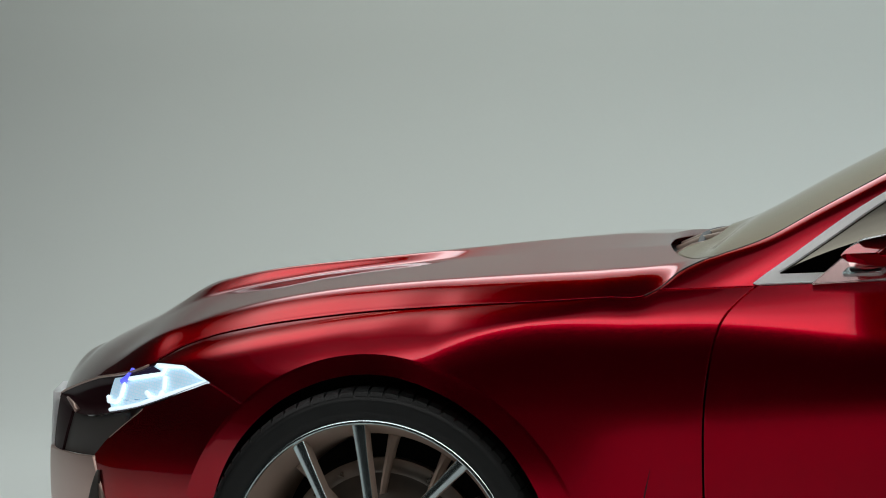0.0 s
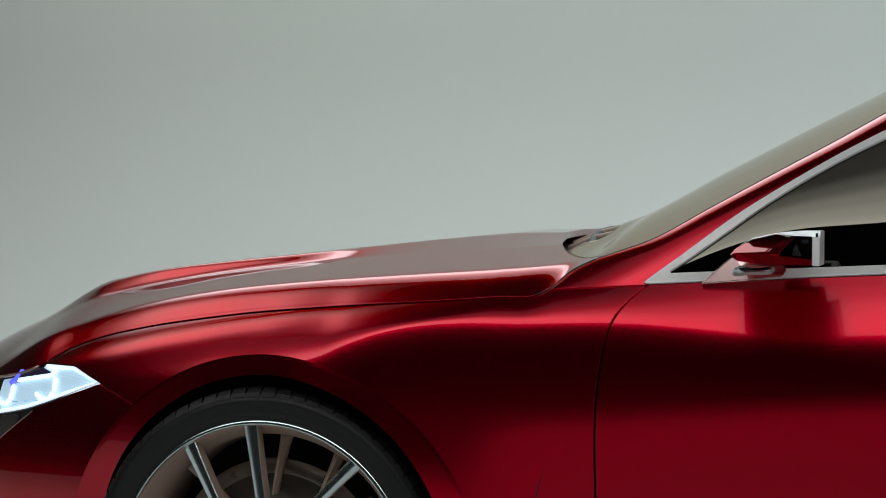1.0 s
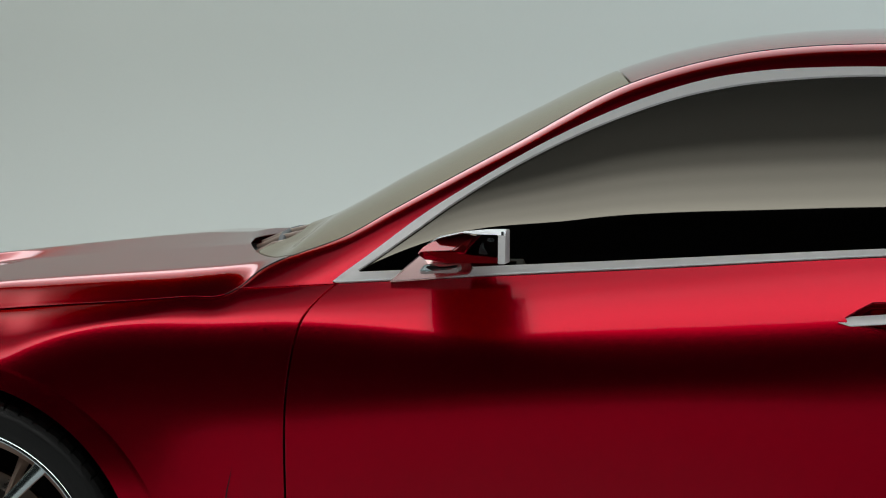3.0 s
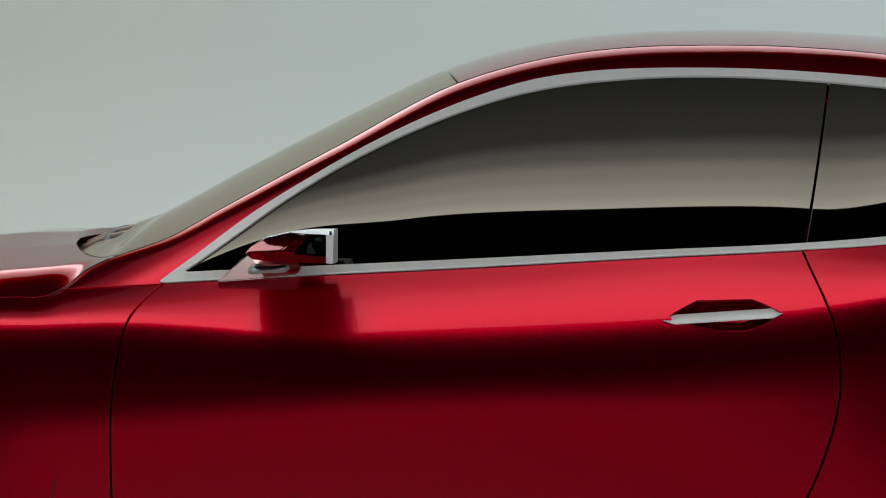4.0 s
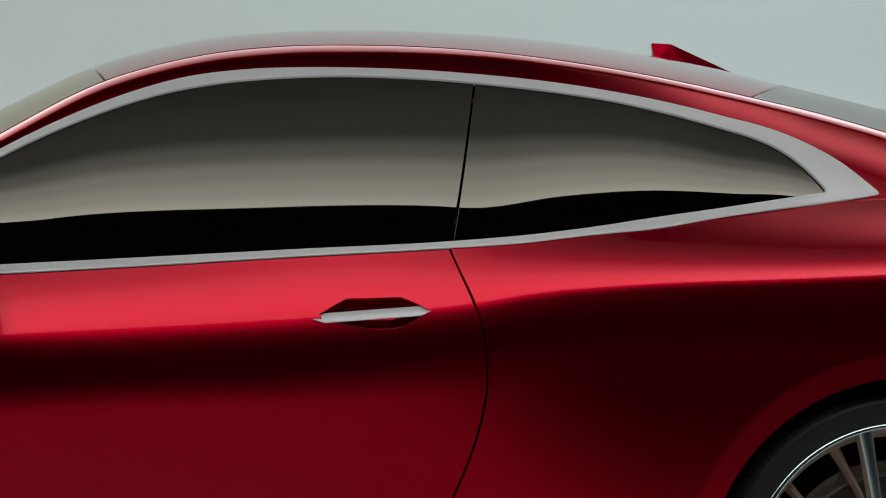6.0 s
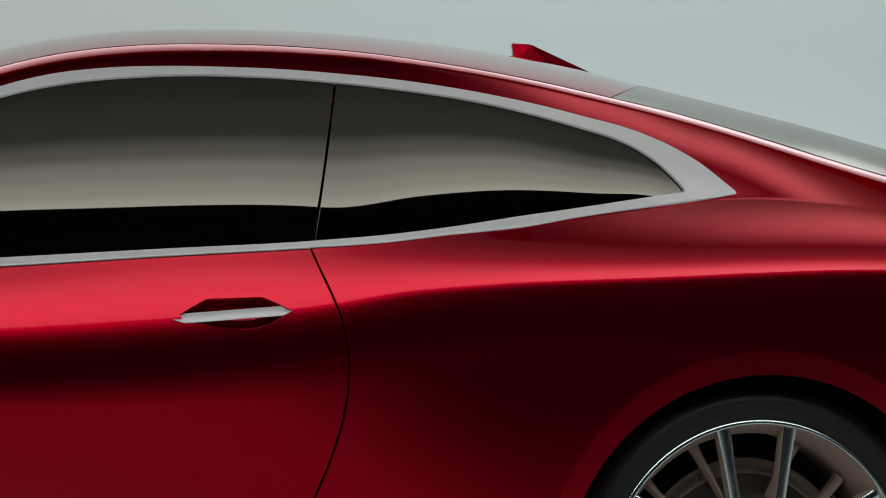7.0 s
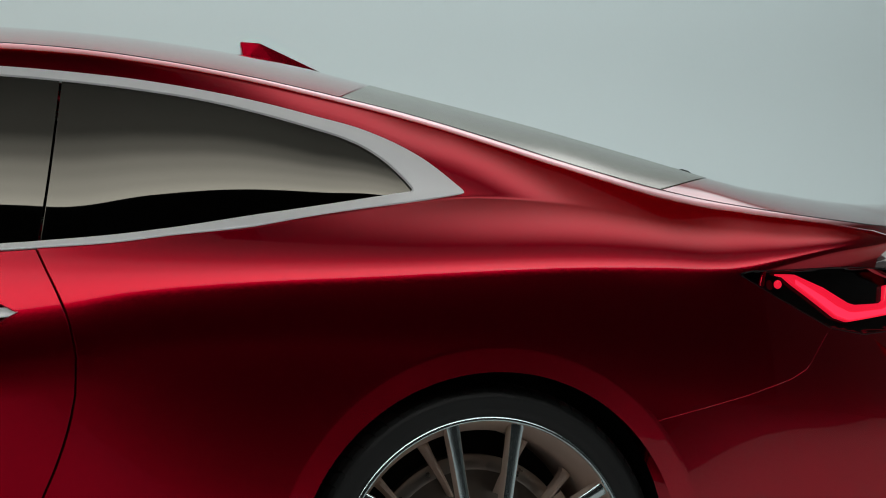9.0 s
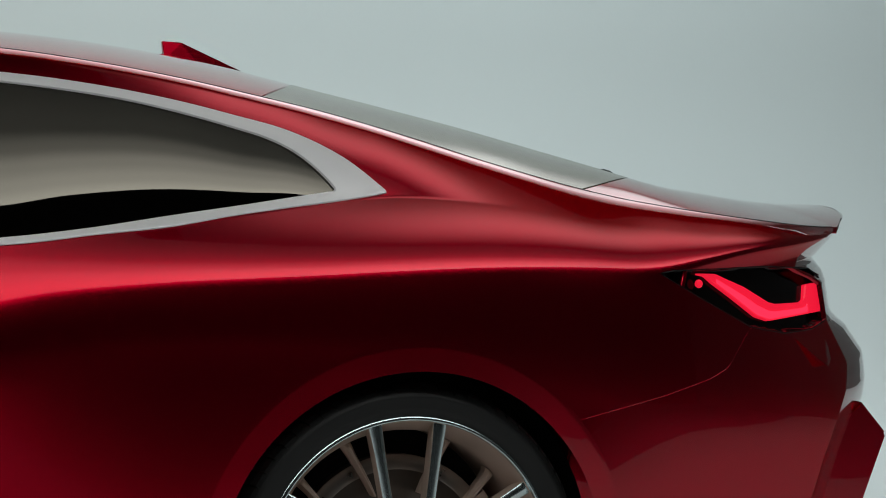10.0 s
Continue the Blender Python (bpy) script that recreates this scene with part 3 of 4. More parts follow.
sheet("rear_window", top_grid(1.10, 2.13, 0.025), [lambda x, q: x - roof_end(q) - 0.003, lambda x, q: boot_start(q) - 0.003 - x], crown, GLASS_REAR, car, "dark tinted rear glass")
sheet("boot_lid", top_grid(1.75, 2.80, 0.025), [lambda x, q: x - boot_start(q) - GAP, lambda x, q: boot_end(q) - x], crown, PAINT, car)

sheet("cowl_tray", top_grid(-0.97, -0.70, 0.03), [lambda x, q: 0.93 - abs(q)], lambda x, q: (lambda p: (p[0], p[1], p[2] - 0.035))(crown(x, q)), BLACK, car, "black plastic cowl below the windscreen", lip=0)
def tube(name, pts, r, mat, parent, label="", seg=8):
    """A round bar along a line of points."""
    bm = bmesh.new()
    rings = []
    pts = [Vector(p) for p in pts]
    for i, p in enumerate(pts):
        d = (pts[min(i + 1, len(pts) - 1)] - pts[max(i - 1, 0)]).normalized()
        a = d.cross(Vector((0, 0, 1)) if abs(d.z) < 0.9 else Vector((1, 0, 0))).normalized()
        b = d.cross(a)
        rad = r(p.x) if callable(r) else r
        rings.append([bm.verts.new(p + (a * math.cos(t) + b * math.sin(t)) * rad) for t in [2 * math.pi * k / seg for k in range(seg)]])
    for u, v in zip(rings, rings[1:]):
        for k in range(seg):
            bm.faces.new([u[k], u[(k + 1) % seg], v[(k + 1) % seg], v[k]])
    bm.faces.new(rings[0])
    bm.faces.new(rings[-1][::-1])
    return part(name, bm, mat, parent, label)


def slab(name, outline, y0, y1, mat, parent, label="", bevel=0.003, shrink=1.0, squeeze=None):
    """A plate cut to an (x, z) outline between two depths, its edges bevelled; shrink narrows the y0 face."""
    bm = bmesh.new()
    cx = sum(p[0] for p in outline) / len(outline)
    cz = sum(p[1] for p in outline) / len(outline)
    a = [bm.verts.new((cx + (x - cx) * shrink, y0, cz + (z - cz) * (squeeze or shrink))) for x, z in outline]
    b = [bm.verts.new((x, y1, z)) for x, z in outline]
    f0 = bm.faces.new(a)
    f1 = bm.faces.new(b[::-1])
    for k in range(len(a)):
        bm.faces.new([a[k], b[k], b[(k + 1) % len(a)], a[(k + 1) % len(a)]])
    bmesh.ops.recalc_face_normals(bm, faces=bm.faces)
    if bevel:
        bmesh.ops.bevel(bm, geom=[e for e in bm.edges], offset=bevel, segments=2, affect="EDGES", clamp_overlap=True)
    bmesh.ops.triangulate(bm, faces=[f for f in bm.faces if len(f.verts) > 4])
    return part(name, bm, mat, parent, label, flat=True)


# black tube stands in for the dark seam at the roof edge
for side in (-1, 1):
    tube("roof_seam_line", [(x, side * (edge_width(x) - 0.001), TOP(x) - 0.0004) for x in steps(-0.725, 2.362, 160)], 0.0015, BLACK, car, "thin dark line drawn along the roof edge", seg=8)

# black tube laid on the bonnet's shut line to draw it dark
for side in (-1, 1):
    tube("hood_gap_line", [(x, side * (edge_width(x) + 0.0004), TOP(x) + 0.0003) for x in steps(-0.83, -0.728, 24)], 0.0012, BLACK, car, "dark line added along the bonnet gap", seg=6)

# wipers in the cowl
for y0, y1 in ((-0.45, 0.10), (0.12, 0.52)):
    w = [(-0.80 - 0.03 * math.sin(k * 0.4), y0 + (y1 - y0) * k / 8, ROOF_C(-0.80) - 0.012 - 0.11 * (abs(y0 + (y1 - y0) * k / 8) / 0.75) ** 2.2) for k in range(9)]
    tube("wiper", w, 0.008, BLACK, car, "black wiper arm")

# struts in the cowl
for y in (-0.44, -0.33, -0.22, -0.08, 0.08, 0.22, 0.33, 0.44):
    q = y / edge_width(-0.85)
    a, b = crown(hood_end(q) + 0.012, q), crown(screen_start(q) - 0.004, q)
    tube("cowl_strut", [(a[0], y, a[2] - 0.026), ((a[0] + b[0]) / 2, y + 0.02, (a[2] + b[2]) / 2 - 0.012), (b[0], y + 0.03, b[2] - 0.008)], 0.006, RIM_PAINT, car, "pale strut in the cowl")

# ---- door handles ----
def well_surface(x, z):
    d = min(1.0, max(0.0, handle_well(x, z)) / 0.013)
    return (x, -half_width(x, z) + 0.042 * d * d * (3 - 2 * d), z)


well_grid = [[(x, z) for z in steps(0.812, 0.884, 24)] for x in steps(0.258, 0.484, 60)]


def handle_bar(parent):
    """A pull with a broad face leaning upwards and pointed ends."""
    bm = bmesh.new()
    rows = []
    for k, x in enumerate(steps(0.266, 0.477, 48)):
        mid = 0.8395 + (x - 0.266) * 0.0715
        half = 0.0086 * min(1.0, (x - 0.265) / 0.022, (0.478 - x) / 0.018)
        y = -half_width(x, mid) + 0.006
        rows.append([bm.verts.new(p) for p in ((x, y - 0.010, mid - half), (x, y - 0.0095, mid - half * 0.8), (x, y - 0.001, mid + half * 0.85), (x, y + 0.001, mid + half), (x, y + 0.012, mid))])
    for a, c in zip(rows, rows[1:]):
        for k in range(5):
            bm.faces.new([a[k], a[(k + 1) % 5], c[(k + 1) % 5], c[k]])
    bm.faces.new(rows[0])
    bm.faces.new(rows[-1])
    return part("handle_bar", bm, CHROME, parent, "satin aluminium handle bar")


for side in (-1, 1):
    h = new("door_handle")
    h.parent = car
    sheet("handle_well", well_grid, [handle_well], well_surface if side < 0 else mirrored(well_surface), PAINT, h, lip=0, flip=side > 0)
    ob = handle_bar(h)
    if side > 0:
        ob.data.transform(Matrix.Diagonal((1, -1, 1, 1)))
        ob.data.flip_normals()

# ---- wing mirrors ----
def mirror_pt(cx, cy):
    return (-0.462 + cx * 0.000325, 1.0 - (cy - 85) * 0.000325)


def facets(name, faces, back, mat, parent, label=""):
    """A faceted solid: outer faces of (cx, cy, y) points, closed backwards to the depth back."""
    bm = bmesh.new()
    index = {}

    def vert(p):
        if p not in index:
            x, z = mirror_pt(p[0], p[1])
            index[p] = bm.verts.new((x, p[2], z))
        return index[p]

    for f in faces:
        bm.faces.new([vert(p) for p in f])
    bmesh.ops.recalc_face_normals(bm, faces=bm.faces)
    rim = [e for e in bm.edges if len(e.link_faces) == 1]
    made = bmesh.ops.extrude_edge_only(bm, edges=rim)
    for v in [g for g in made["geom"] if isinstance(g, bmesh.types.BMVert)]:
        v.co.y = back
    loops = [e for e in bm.edges if len(e.link_faces) == 1]
    bmesh.ops.contextual_create(bm, geom=loops)
    bmesh.ops.bevel(bm, geom=[e for e in bm.edges if len(e.link_faces) == 2], offset=0.0022, segments=2, affect="EDGES", clamp_overlap=True)
    bmesh.ops.triangulate(bm, faces=[f for f in bm.faces if len(f.verts) > 4])
    return part(name, bm, mat, parent, label, flat=True)


def mirror_top(cx, cy):
    """A point of the mirror's upper face, which leans back."""
    return (cx, cy, -0.985 + 0.000325 * (1.43 * (197 - cy) + 0.15 * (208 - cx)))


def move_along_sight(me):
    """Moves the housing out along EYE's sight lines to fit the view, 0.24 m past the glass."""
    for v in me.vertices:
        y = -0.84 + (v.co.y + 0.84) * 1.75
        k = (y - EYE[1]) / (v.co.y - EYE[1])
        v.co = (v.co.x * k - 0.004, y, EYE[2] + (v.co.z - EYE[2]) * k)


TIP, U1, U2, U3 = mirror_top(20, 215), mirror_top(45, 180), mirror_top(130, 131), mirror_top(255, 106)
R0, R1, R2 = mirror_top(50, 205), mirror_top(208, 197), mirror_top(312, 119)
L0, L1, L2 = (42, 248, -0.94), (200, 264, -0.962), (450, 264, -0.966)
A1, A2, D1, D2 = (275, 211, -0.984), (450, 229, -0.982), (365, 114, -0.970), (330, 142, -0.978)
SHELL = [[TIP, U1, U2, U3, R2, R1, R0], [TIP, R0, R1, L1, L0], [R1, A1, A2, L2, L1], [R1, R2, D1, D2, A1]]
BLADE = [[(55, 168, -0.945), (130, 121, -0.952), (260, 96, -0.957), (370, 86, -0.960), (490, 84, -0.962), (490, 112, -0.978), (450, 112, -0.978), (365, 111, -0.972), (255, 105, -0.966), (130, 130, -0.962)],
         [(490, 112, -0.978), (490, 266, -0.986), (452, 266, -0.986), (450, 112, -0.978)]]
FOOT = [[(-205, 385, -0.838), (-30, 225, -0.824), (45, 205, -0.822), (70, 250, -0.827), (235, 272, -0.830), (262, 300, -0.834), (240, 340, -0.841), (60, 362, -0.842)]]
RECESS = [[(-38, 322, -0.845), (-2, 284, -0.842), (165, 272, -0.841), (200, 286, -0.8425), (172, 312, -0.845), (8, 322, -0.846)]]
# black plate, proud of the oval, draws its dark inner shape
RECESS_EYE = [[(8, 308, -0.8465), (2, 292, -0.8465), (60, 290, -0.8465), (95, 302, -0.8465), (170, 284, -0.8465), (186, 290, -0.8465), (160, 306, -0.8465), (30, 316, -0.8465)]]
# the red door's reflection is put into this metal's colour
FOOT_METAL = vary(material("polished_metal_red_reflection", (0.60, 0.44, 0.43), 0.2, 1.0), 10, 0.05, 0.05)
for side in (-1, 1):
    m = new("wing_mirror")
    m.parent = car
    made = [facets("shell", SHELL, -0.846, PAINT, m, "candy red mirror shell"),
            facets("frame", BLADE, -0.885, CHROME, m, "satin aluminium mirror frame"),
            facets("foot", FOOT, -0.79, FOOT_METAL, m, "polished mirror foot coloured by a red reflection"),
            facets("foot_recess", RECESS, -0.825, RIM_CUT, m, "bright oval in the mirror foot"),
            facets("foot_dark_patch", RECESS_EYE, -0.84, BLACK, m, "raised dark patch drawn inside the mirror foot oval"),
            slab("inner_shell", [mirror_pt(*p) for p in ((262, 214), (330, 108), (455, 100), (455, 240))], -0.945, -0.89, BLACK, m, bevel=0.002),
            slab("strut", [mirror_pt(*p) for p in ((340, 215), (352, 160), (372, 150), (368, 175), (395, 218))], -0.962, -0.945, RIM_CUT, m, bevel=0.002),
            slab("joint", [mirror_pt(*p) for p in ((380, 138), (400, 128), (425, 130), (430, 145), (405, 152))], -0.962, -0.945, RIM_CUT, m, bevel=0.002)]
    bm = bmesh.new()
    bmesh.ops.create_cube(bm, size=1)
    for v in bm.verts:
        v.co = Vector((-0.308 + v.co.x * 0.004, -0.935 + v.co.y * 0.085, 0.971 + v.co.z * 0.052))
    made.append(part("mirror_glass", bm, RIM_CUT, m, "mirror glass facing the tail", flat=True))
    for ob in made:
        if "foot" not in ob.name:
            move_along_sight(ob.data)
        if side > 0:
            ob.data.transform(Matrix.Diagonal((1, -1, 1, 1)))
            ob.data.flip_normals()

# ---- roof fin ----
fin = bmesh.new()
outline = [(1.070, 1.346), (1.082, 1.352), (1.074, 1.395), (1.118, 1.393), (1.275, 1.322), (1.17, 1.322)]
rows = []
for s in (-1, 1):
    rows.append([fin.verts.new((x, s * (0.015 if z < 1.36 else 0.006), z)) for x, z in outline])
fin.faces.new(rows[0])
fin.faces.new(rows[1][::-1])
for k in range(len(outline)):
    fin.faces.new([rows[0][k], rows[1][k], rows[1][(k + 1) % len(outline)], rows[0][(k + 1) % len(outline)]])
bmesh.ops.bevel(fin, geom=list(fin.edges), offset=0.002, segments=2, affect="EDGES", clamp_overlap=True)
bmesh.ops.triangulate(fin, faces=[f for f in fin.faces if len(f.verts) > 4])
part("roof_fin", fin, PAINT, car, "candy red shark fin antenna", flat=True)

# ---- headlights ----
LED = material("led_white", (0.8, 0.9, 1.0), 0.4, emit=(0.72, 0.9, 1.0), strength=1.3)
LED_BLUE = material("led_blue", (0.1, 0.1, 0.9), 0.4, emit=(0.12, 0.14, 1.0), strength=1.2)
LENS_DARK = material("dark_red_lamp_interior", (0.018, 0.001, 0.003), 0.45, 0.0, 0.0, spec=0.12)


def led_array():
    m = material("led_array", (0.6, 0.75, 0.85), 0.3, emit=(0.55, 0.82, 1.0), strength=0.8)
    t = m.node_tree
    b = t.nodes["Principled BSDF"]
    pos = t.nodes.new("ShaderNodeTexCoord")
    mp = t.nodes.new("ShaderNodeMapping")
    mp.inputs["Rotation"].default_value = (radians(78), radians(20), 0)
    br = t.nodes.new("ShaderNodeTexBrick")
    br.inputs["Scale"].default_value = 52
    br.inputs["Brick Width"].default_value = 0.42
    br.inputs["Row Height"].default_value = 0.3
    br.squash = 0.7
    br.squash_frequency = 3
    br.inputs["Mortar Size"].default_value = 0.055
    br.inputs["Color1"].default_value = (0.62, 0.88, 1.0, 1)
    br.inputs["Color2"].default_value = (0.42, 0.66, 0.82, 1)
    br.inputs["Mortar"].default_value = (0.30, 0.50, 0.70, 1)
    t.links.new(pos.outputs["Object"], mp.inputs[0])
    t.links.new(mp.outputs[0], br.inputs["Vector"])
    t.links.new(br.outputs["Color"], b.inputs["Emission Color"])
    return m


LED_ARRAY = led_array()


def lamp_floor(x, z):
    d = min(1.0, max(0.0, in_lamp(x, z)) / 0.02)
    return (x, -half_width(x, z) + 0.030 * d * (2 - d), z)


def lamp_mid(x, z):
    return (x, -half_width(x, z) + 0.014, z)


lit = hull((-1.996, 0.640), (-1.981, 0.613), (-1.895, 0.630), (-1.708, 0.692), (-1.781, 0.719), (-1.90, 0.716), (-1.985, 0.69))
brow = hull((-1.972, 0.688), (-1.906, 0.687), (-1.836, 0.702), (-1.87, 0.711), (-1.913, 0.712))
BROW = material("violet_black_lens", (0.05, 0.04, 0.10), 0.12, 0.0, 0.3)


def brow_surface(x, z):
    return (x, -half_width(x, z) + 0.004, z)


lamp_grid = [[(x, z) for z in steps(0.585, 0.725, 34)] for x in steps(-2.27, -1.69, 70)]
for side in (-1, 1):
    on = (lambda f: f) if side < 0 else mirrored
    h = new("headlight")
    h.parent = car
    sheet("lamp_housing", lamp_grid, [in_lamp], on(lamp_floor), LENS_DARK, h, "dark red lamp housing", lip=0, flip=side > 0)
    sheet("led_panel", lamp_grid, [lambda x, z: in_lamp(x, z) - 0.002, lambda x, z: lit(x, z) - 0.001, lambda x, z: abs(z - 0.634 - 0.12 * (x + 1.98)) - 0.0015, lambda x, z: max(0.690 - z, x + 1.90, -1.97 - x)], on(lamp_mid), LED_ARRAY, h, "bright patterned daylight LEDs", lip=0.004, flip=side > 0)
    for path in (((-1.994, 0.642), (-1.989, 0.632), (-1.962, 0.634), (-1.951, 0.645), (-1.945, 0.680), (-1.908, 0.687), (-1.837, 0.699), (-1.831, 0.715)),
                 ((-1.876, 0.660), (-1.862, 0.650), (-1.841, 0.651), (-1.827, 0.670), (-1.829, 0.694)),
                 ((-1.981, 0.616), (-1.937, 0.624), (-1.895, 0.633), (-1.804, 0.662), (-1.712, 0.691)), ((-1.712, 0.6925), (-1.784, 0.716), (-1.86, 0.713))):
        fine = []
        for a, b in zip(path, path[1:]):
            fine += [(a[0] + (b[0] - a[0]) * k / 3, a[1] + (b[1] - a[1]) * k / 3) for k in range(3)]
        fine.append(path[-1])
        tube("light_guide", [(x, side * (half_width(x, z) - 0.008), z) for x, z in fine], 0.0042, LED, h, "glowing white light guide", seg=8)
    sheet("lamp_brow", lamp_grid, [brow, lambda x, z: in_lamp(x, z) - 0.002], on(brow_surface), BROW, h, "dark violet brow above the light guides", lip=0.003, flip=side > 0)
    tube("blue_projector", [(-1.953, side * (half_width(-1.953, 0.675) - 0.008), 0.675), (-1.936, side * (half_width(-1.936, 0.684) - 0.006), 0.684), (-1.931, side * (half_width(-1.931, 0.698) - 0.005), 0.698)], 0.007, LED_BLUE, h, "blue glowing projector")

# ---- front fascia ----
GREY = vary(material("dark_grey_trim", (0.06, 0.055, 0.05), 0.55, 0.0), 14, 0.15, 0.08)
# rose carries the pale reflection and edge sheen of the red paint
ROSE = vary(material("rose_trim_and_sheen", (0.62, 0.44, 0.38), 0.32, 0.7), 10, 0.06, 0.06)
fascia_grid = flank_grid(-2.395, -1.94, 0.014)
both("grille_surround", fascia_grid, [lambda x, z: LAMP_LOW(x) - 0.002 - z, lambda x, z: fascia_edge(z) - 0.002 - x, lambda x, z: z - (0.512 + 0.09 * (x + 2.10)), lambda x, z: x + 2.17 + 0.5 * (0.56 - z)], GREY, "dark grey grille surround", lift=-0.010)
both("air_curtain", fascia_grid, [lambda x, z: (0.510 + 0.09 * (x + 2.10)) - z, lambda x, z: fascia_edge(z) - 0.004 - x, lambda x, z: x + 2.30], ROSE, "air curtain surround with a pale reflection in its colour", lift=0.004)
both("grille_side", fascia_grid, [lambda x, z: LAMP_LOW(x) - 0.002 - z, lambda x, z: -2.17 - 0.5 * (0.56 - z) - x, lambda x, z: z - (0.512 + 0.09 * (x + 2.10))], LENS_DARK, "dark red grille side", lift=-0.004)
for side in (-1, 1):
    bm = bmesh.new()
    rings = []
    for z in steps(0.24, 0.612, 14):
        bow = 0.012 * math.sin(math.pi * (z - 0.20) / 0.5)
        rings.append([bm.verts.new((x - bow, side * y, z)) for x, y in ((-2.275, 0.335), (-2.295, 0.31), (-2.40, 0.06), (-2.375, 0.06), (-2.265, 0.29))])
    for a, b in zip(rings, rings[1:]):
        for k in range(5):
            bm.faces.new([a[k], a[(k + 1) % 5], b[(k + 1) % 5], b[k]])
    bm.faces.new(rings[0])
    bm.faces.new(rings[-1])
    part("grille_frame", bm, CHROME, car, "satin aluminium grille frame")
slab("bumper_lip", [(-2.37, 0.20), (-2.40, 0.24), (-2.30, 0.26), (-1.96, 0.24), (-1.96, 0.20)], -0.62, 0.62, BLACK, car, bevel=0.006)

for side in (-1, 1):
    def skin(x, z, out):
        return (x, side * (half_width(x, z) + out), z)
    # pale tube paints the light caught along the bonnet edge
    tube("hood_edge_sheen", [skin(x, TOP(x) - 0.003, 0.001) for x in steps(-2.29, -1.885, 40)], 0.0028, ROSE, car, "thin pale sheen drawn along the bonnet edge")
    # pale tapering tube in place of the bumper edge's highlight
    tube("bumper_edge_highlight", [skin(fascia_edge(z) + 0.002, z, -0.001) for z in steps(0.562, 0.626, 16)], lambda x: 0.0012 + 0.003 * (x + 1.98), ROSE, car, "thin highlight drawn along the bumper edge")
    tube("nose_reflector", [skin(x, z, -0.004) for x, z in ((-2.19, 0.615), (-2.165, 0.611), (-2.14, 0.606), (-2.118, 0.599))], lambda x: 0.003 + 0.05 * (x + 2.19), ROSE, car, "small pale reflector below the bonnet lip")
    tube("air_blade", [skin(x, z, 0.004) for x, z in ((-2.003, 0.492), (-2.006, 0.475), (-2.009, 0.455), (-2.012, 0.43), (-2.016, 0.38), (-2.02, 0.30))], lambda x: max(0.003, min(0.02, (-2.001 - x) * 1.5)), GREY, car, "dark vertical air blade", seg=6)
    # black tube draws the dark line of the wing's vent crease
    tube("wing_crease_line", [skin(x, z, -0.0012) for x, z in ((-0.798, 0.612), (-0.803, 0.59), (-0.809, 0.56), (-0.816, 0.53), (-0.822, 0.50), (-0.83, 0.46))], lambda x: 0.0008 + 0.05 * max(0.0, -0.798 - x), BLACK, car, "slim dark line drawn along the wing's vent crease")
tube("camera_nub", [(2.125, 0.0, 1.112), (2.145, 0.0, 1.116), (2.16, 0.0, 1.112), (2.18, 0.0, 1.098)], 0.005, BLACK, car, "small black camera at the rear glass")

# ---- tail lamps ----
TAIL = material("tail_light_red", (0.5, 0.0, 0.02), 0.3, emit=(1.0, 0.012, 0.045), strength=1.0)
TAIL_CORE = material("tail_light_core", (0.6, 0.0, 0.02), 0.3, emit=(1.0, 0.03, 0.08), strength=1.5)
GLOSS_BLACK = material("gloss_black", (0.003, 0.003, 0.003), 0.1, spec=0.25)


def tail_floor(x, z):
    d = min(1.0, max(0.0, tail_hole(x, z)) / 0.003)
    return (x, -half_width(x, z) + 0.03 * d * (2 - d), z)


def tail_mid(x, z):
    return (x, -half_width(x, z) + 0.016, z)


tail_grid = [[(x, z) for z in steps(0.772, 0.925, 34)] for x in steps(1.86, 2.291, 90)]
def bar_top(x):
    return float(np.interp(x, (1.966, 2.009, 2.078, 2.140, 2.158, 2.236, 2.248, 2.256, 2.30), (0.9025, 0.9015, 0.875, 0.8425, 0.8385, 0.8395, 0.846, 0.876, 0.879)))


def bar_low(x):
    return float(np.interp(x, (1.966, 1.985, 2.045, 2.108, 2.140, 2.30), (0.9015, 0.898, 0.859, 0.816, 0.8065, 0.822)))


TAIL_RIM = ((2.289, 0.889), (2.258, 0.909), (2.19, 0.9135), (2.125, 0.917), (1.90, 0.9115), (1.868, 0.9065), (1.954, 0.860), (2.079, 0.797), (2.12, 0.789), (2.167, 0.781), (2.21, 0.7835), (2.250, 0.787), (2.289, 0.802))
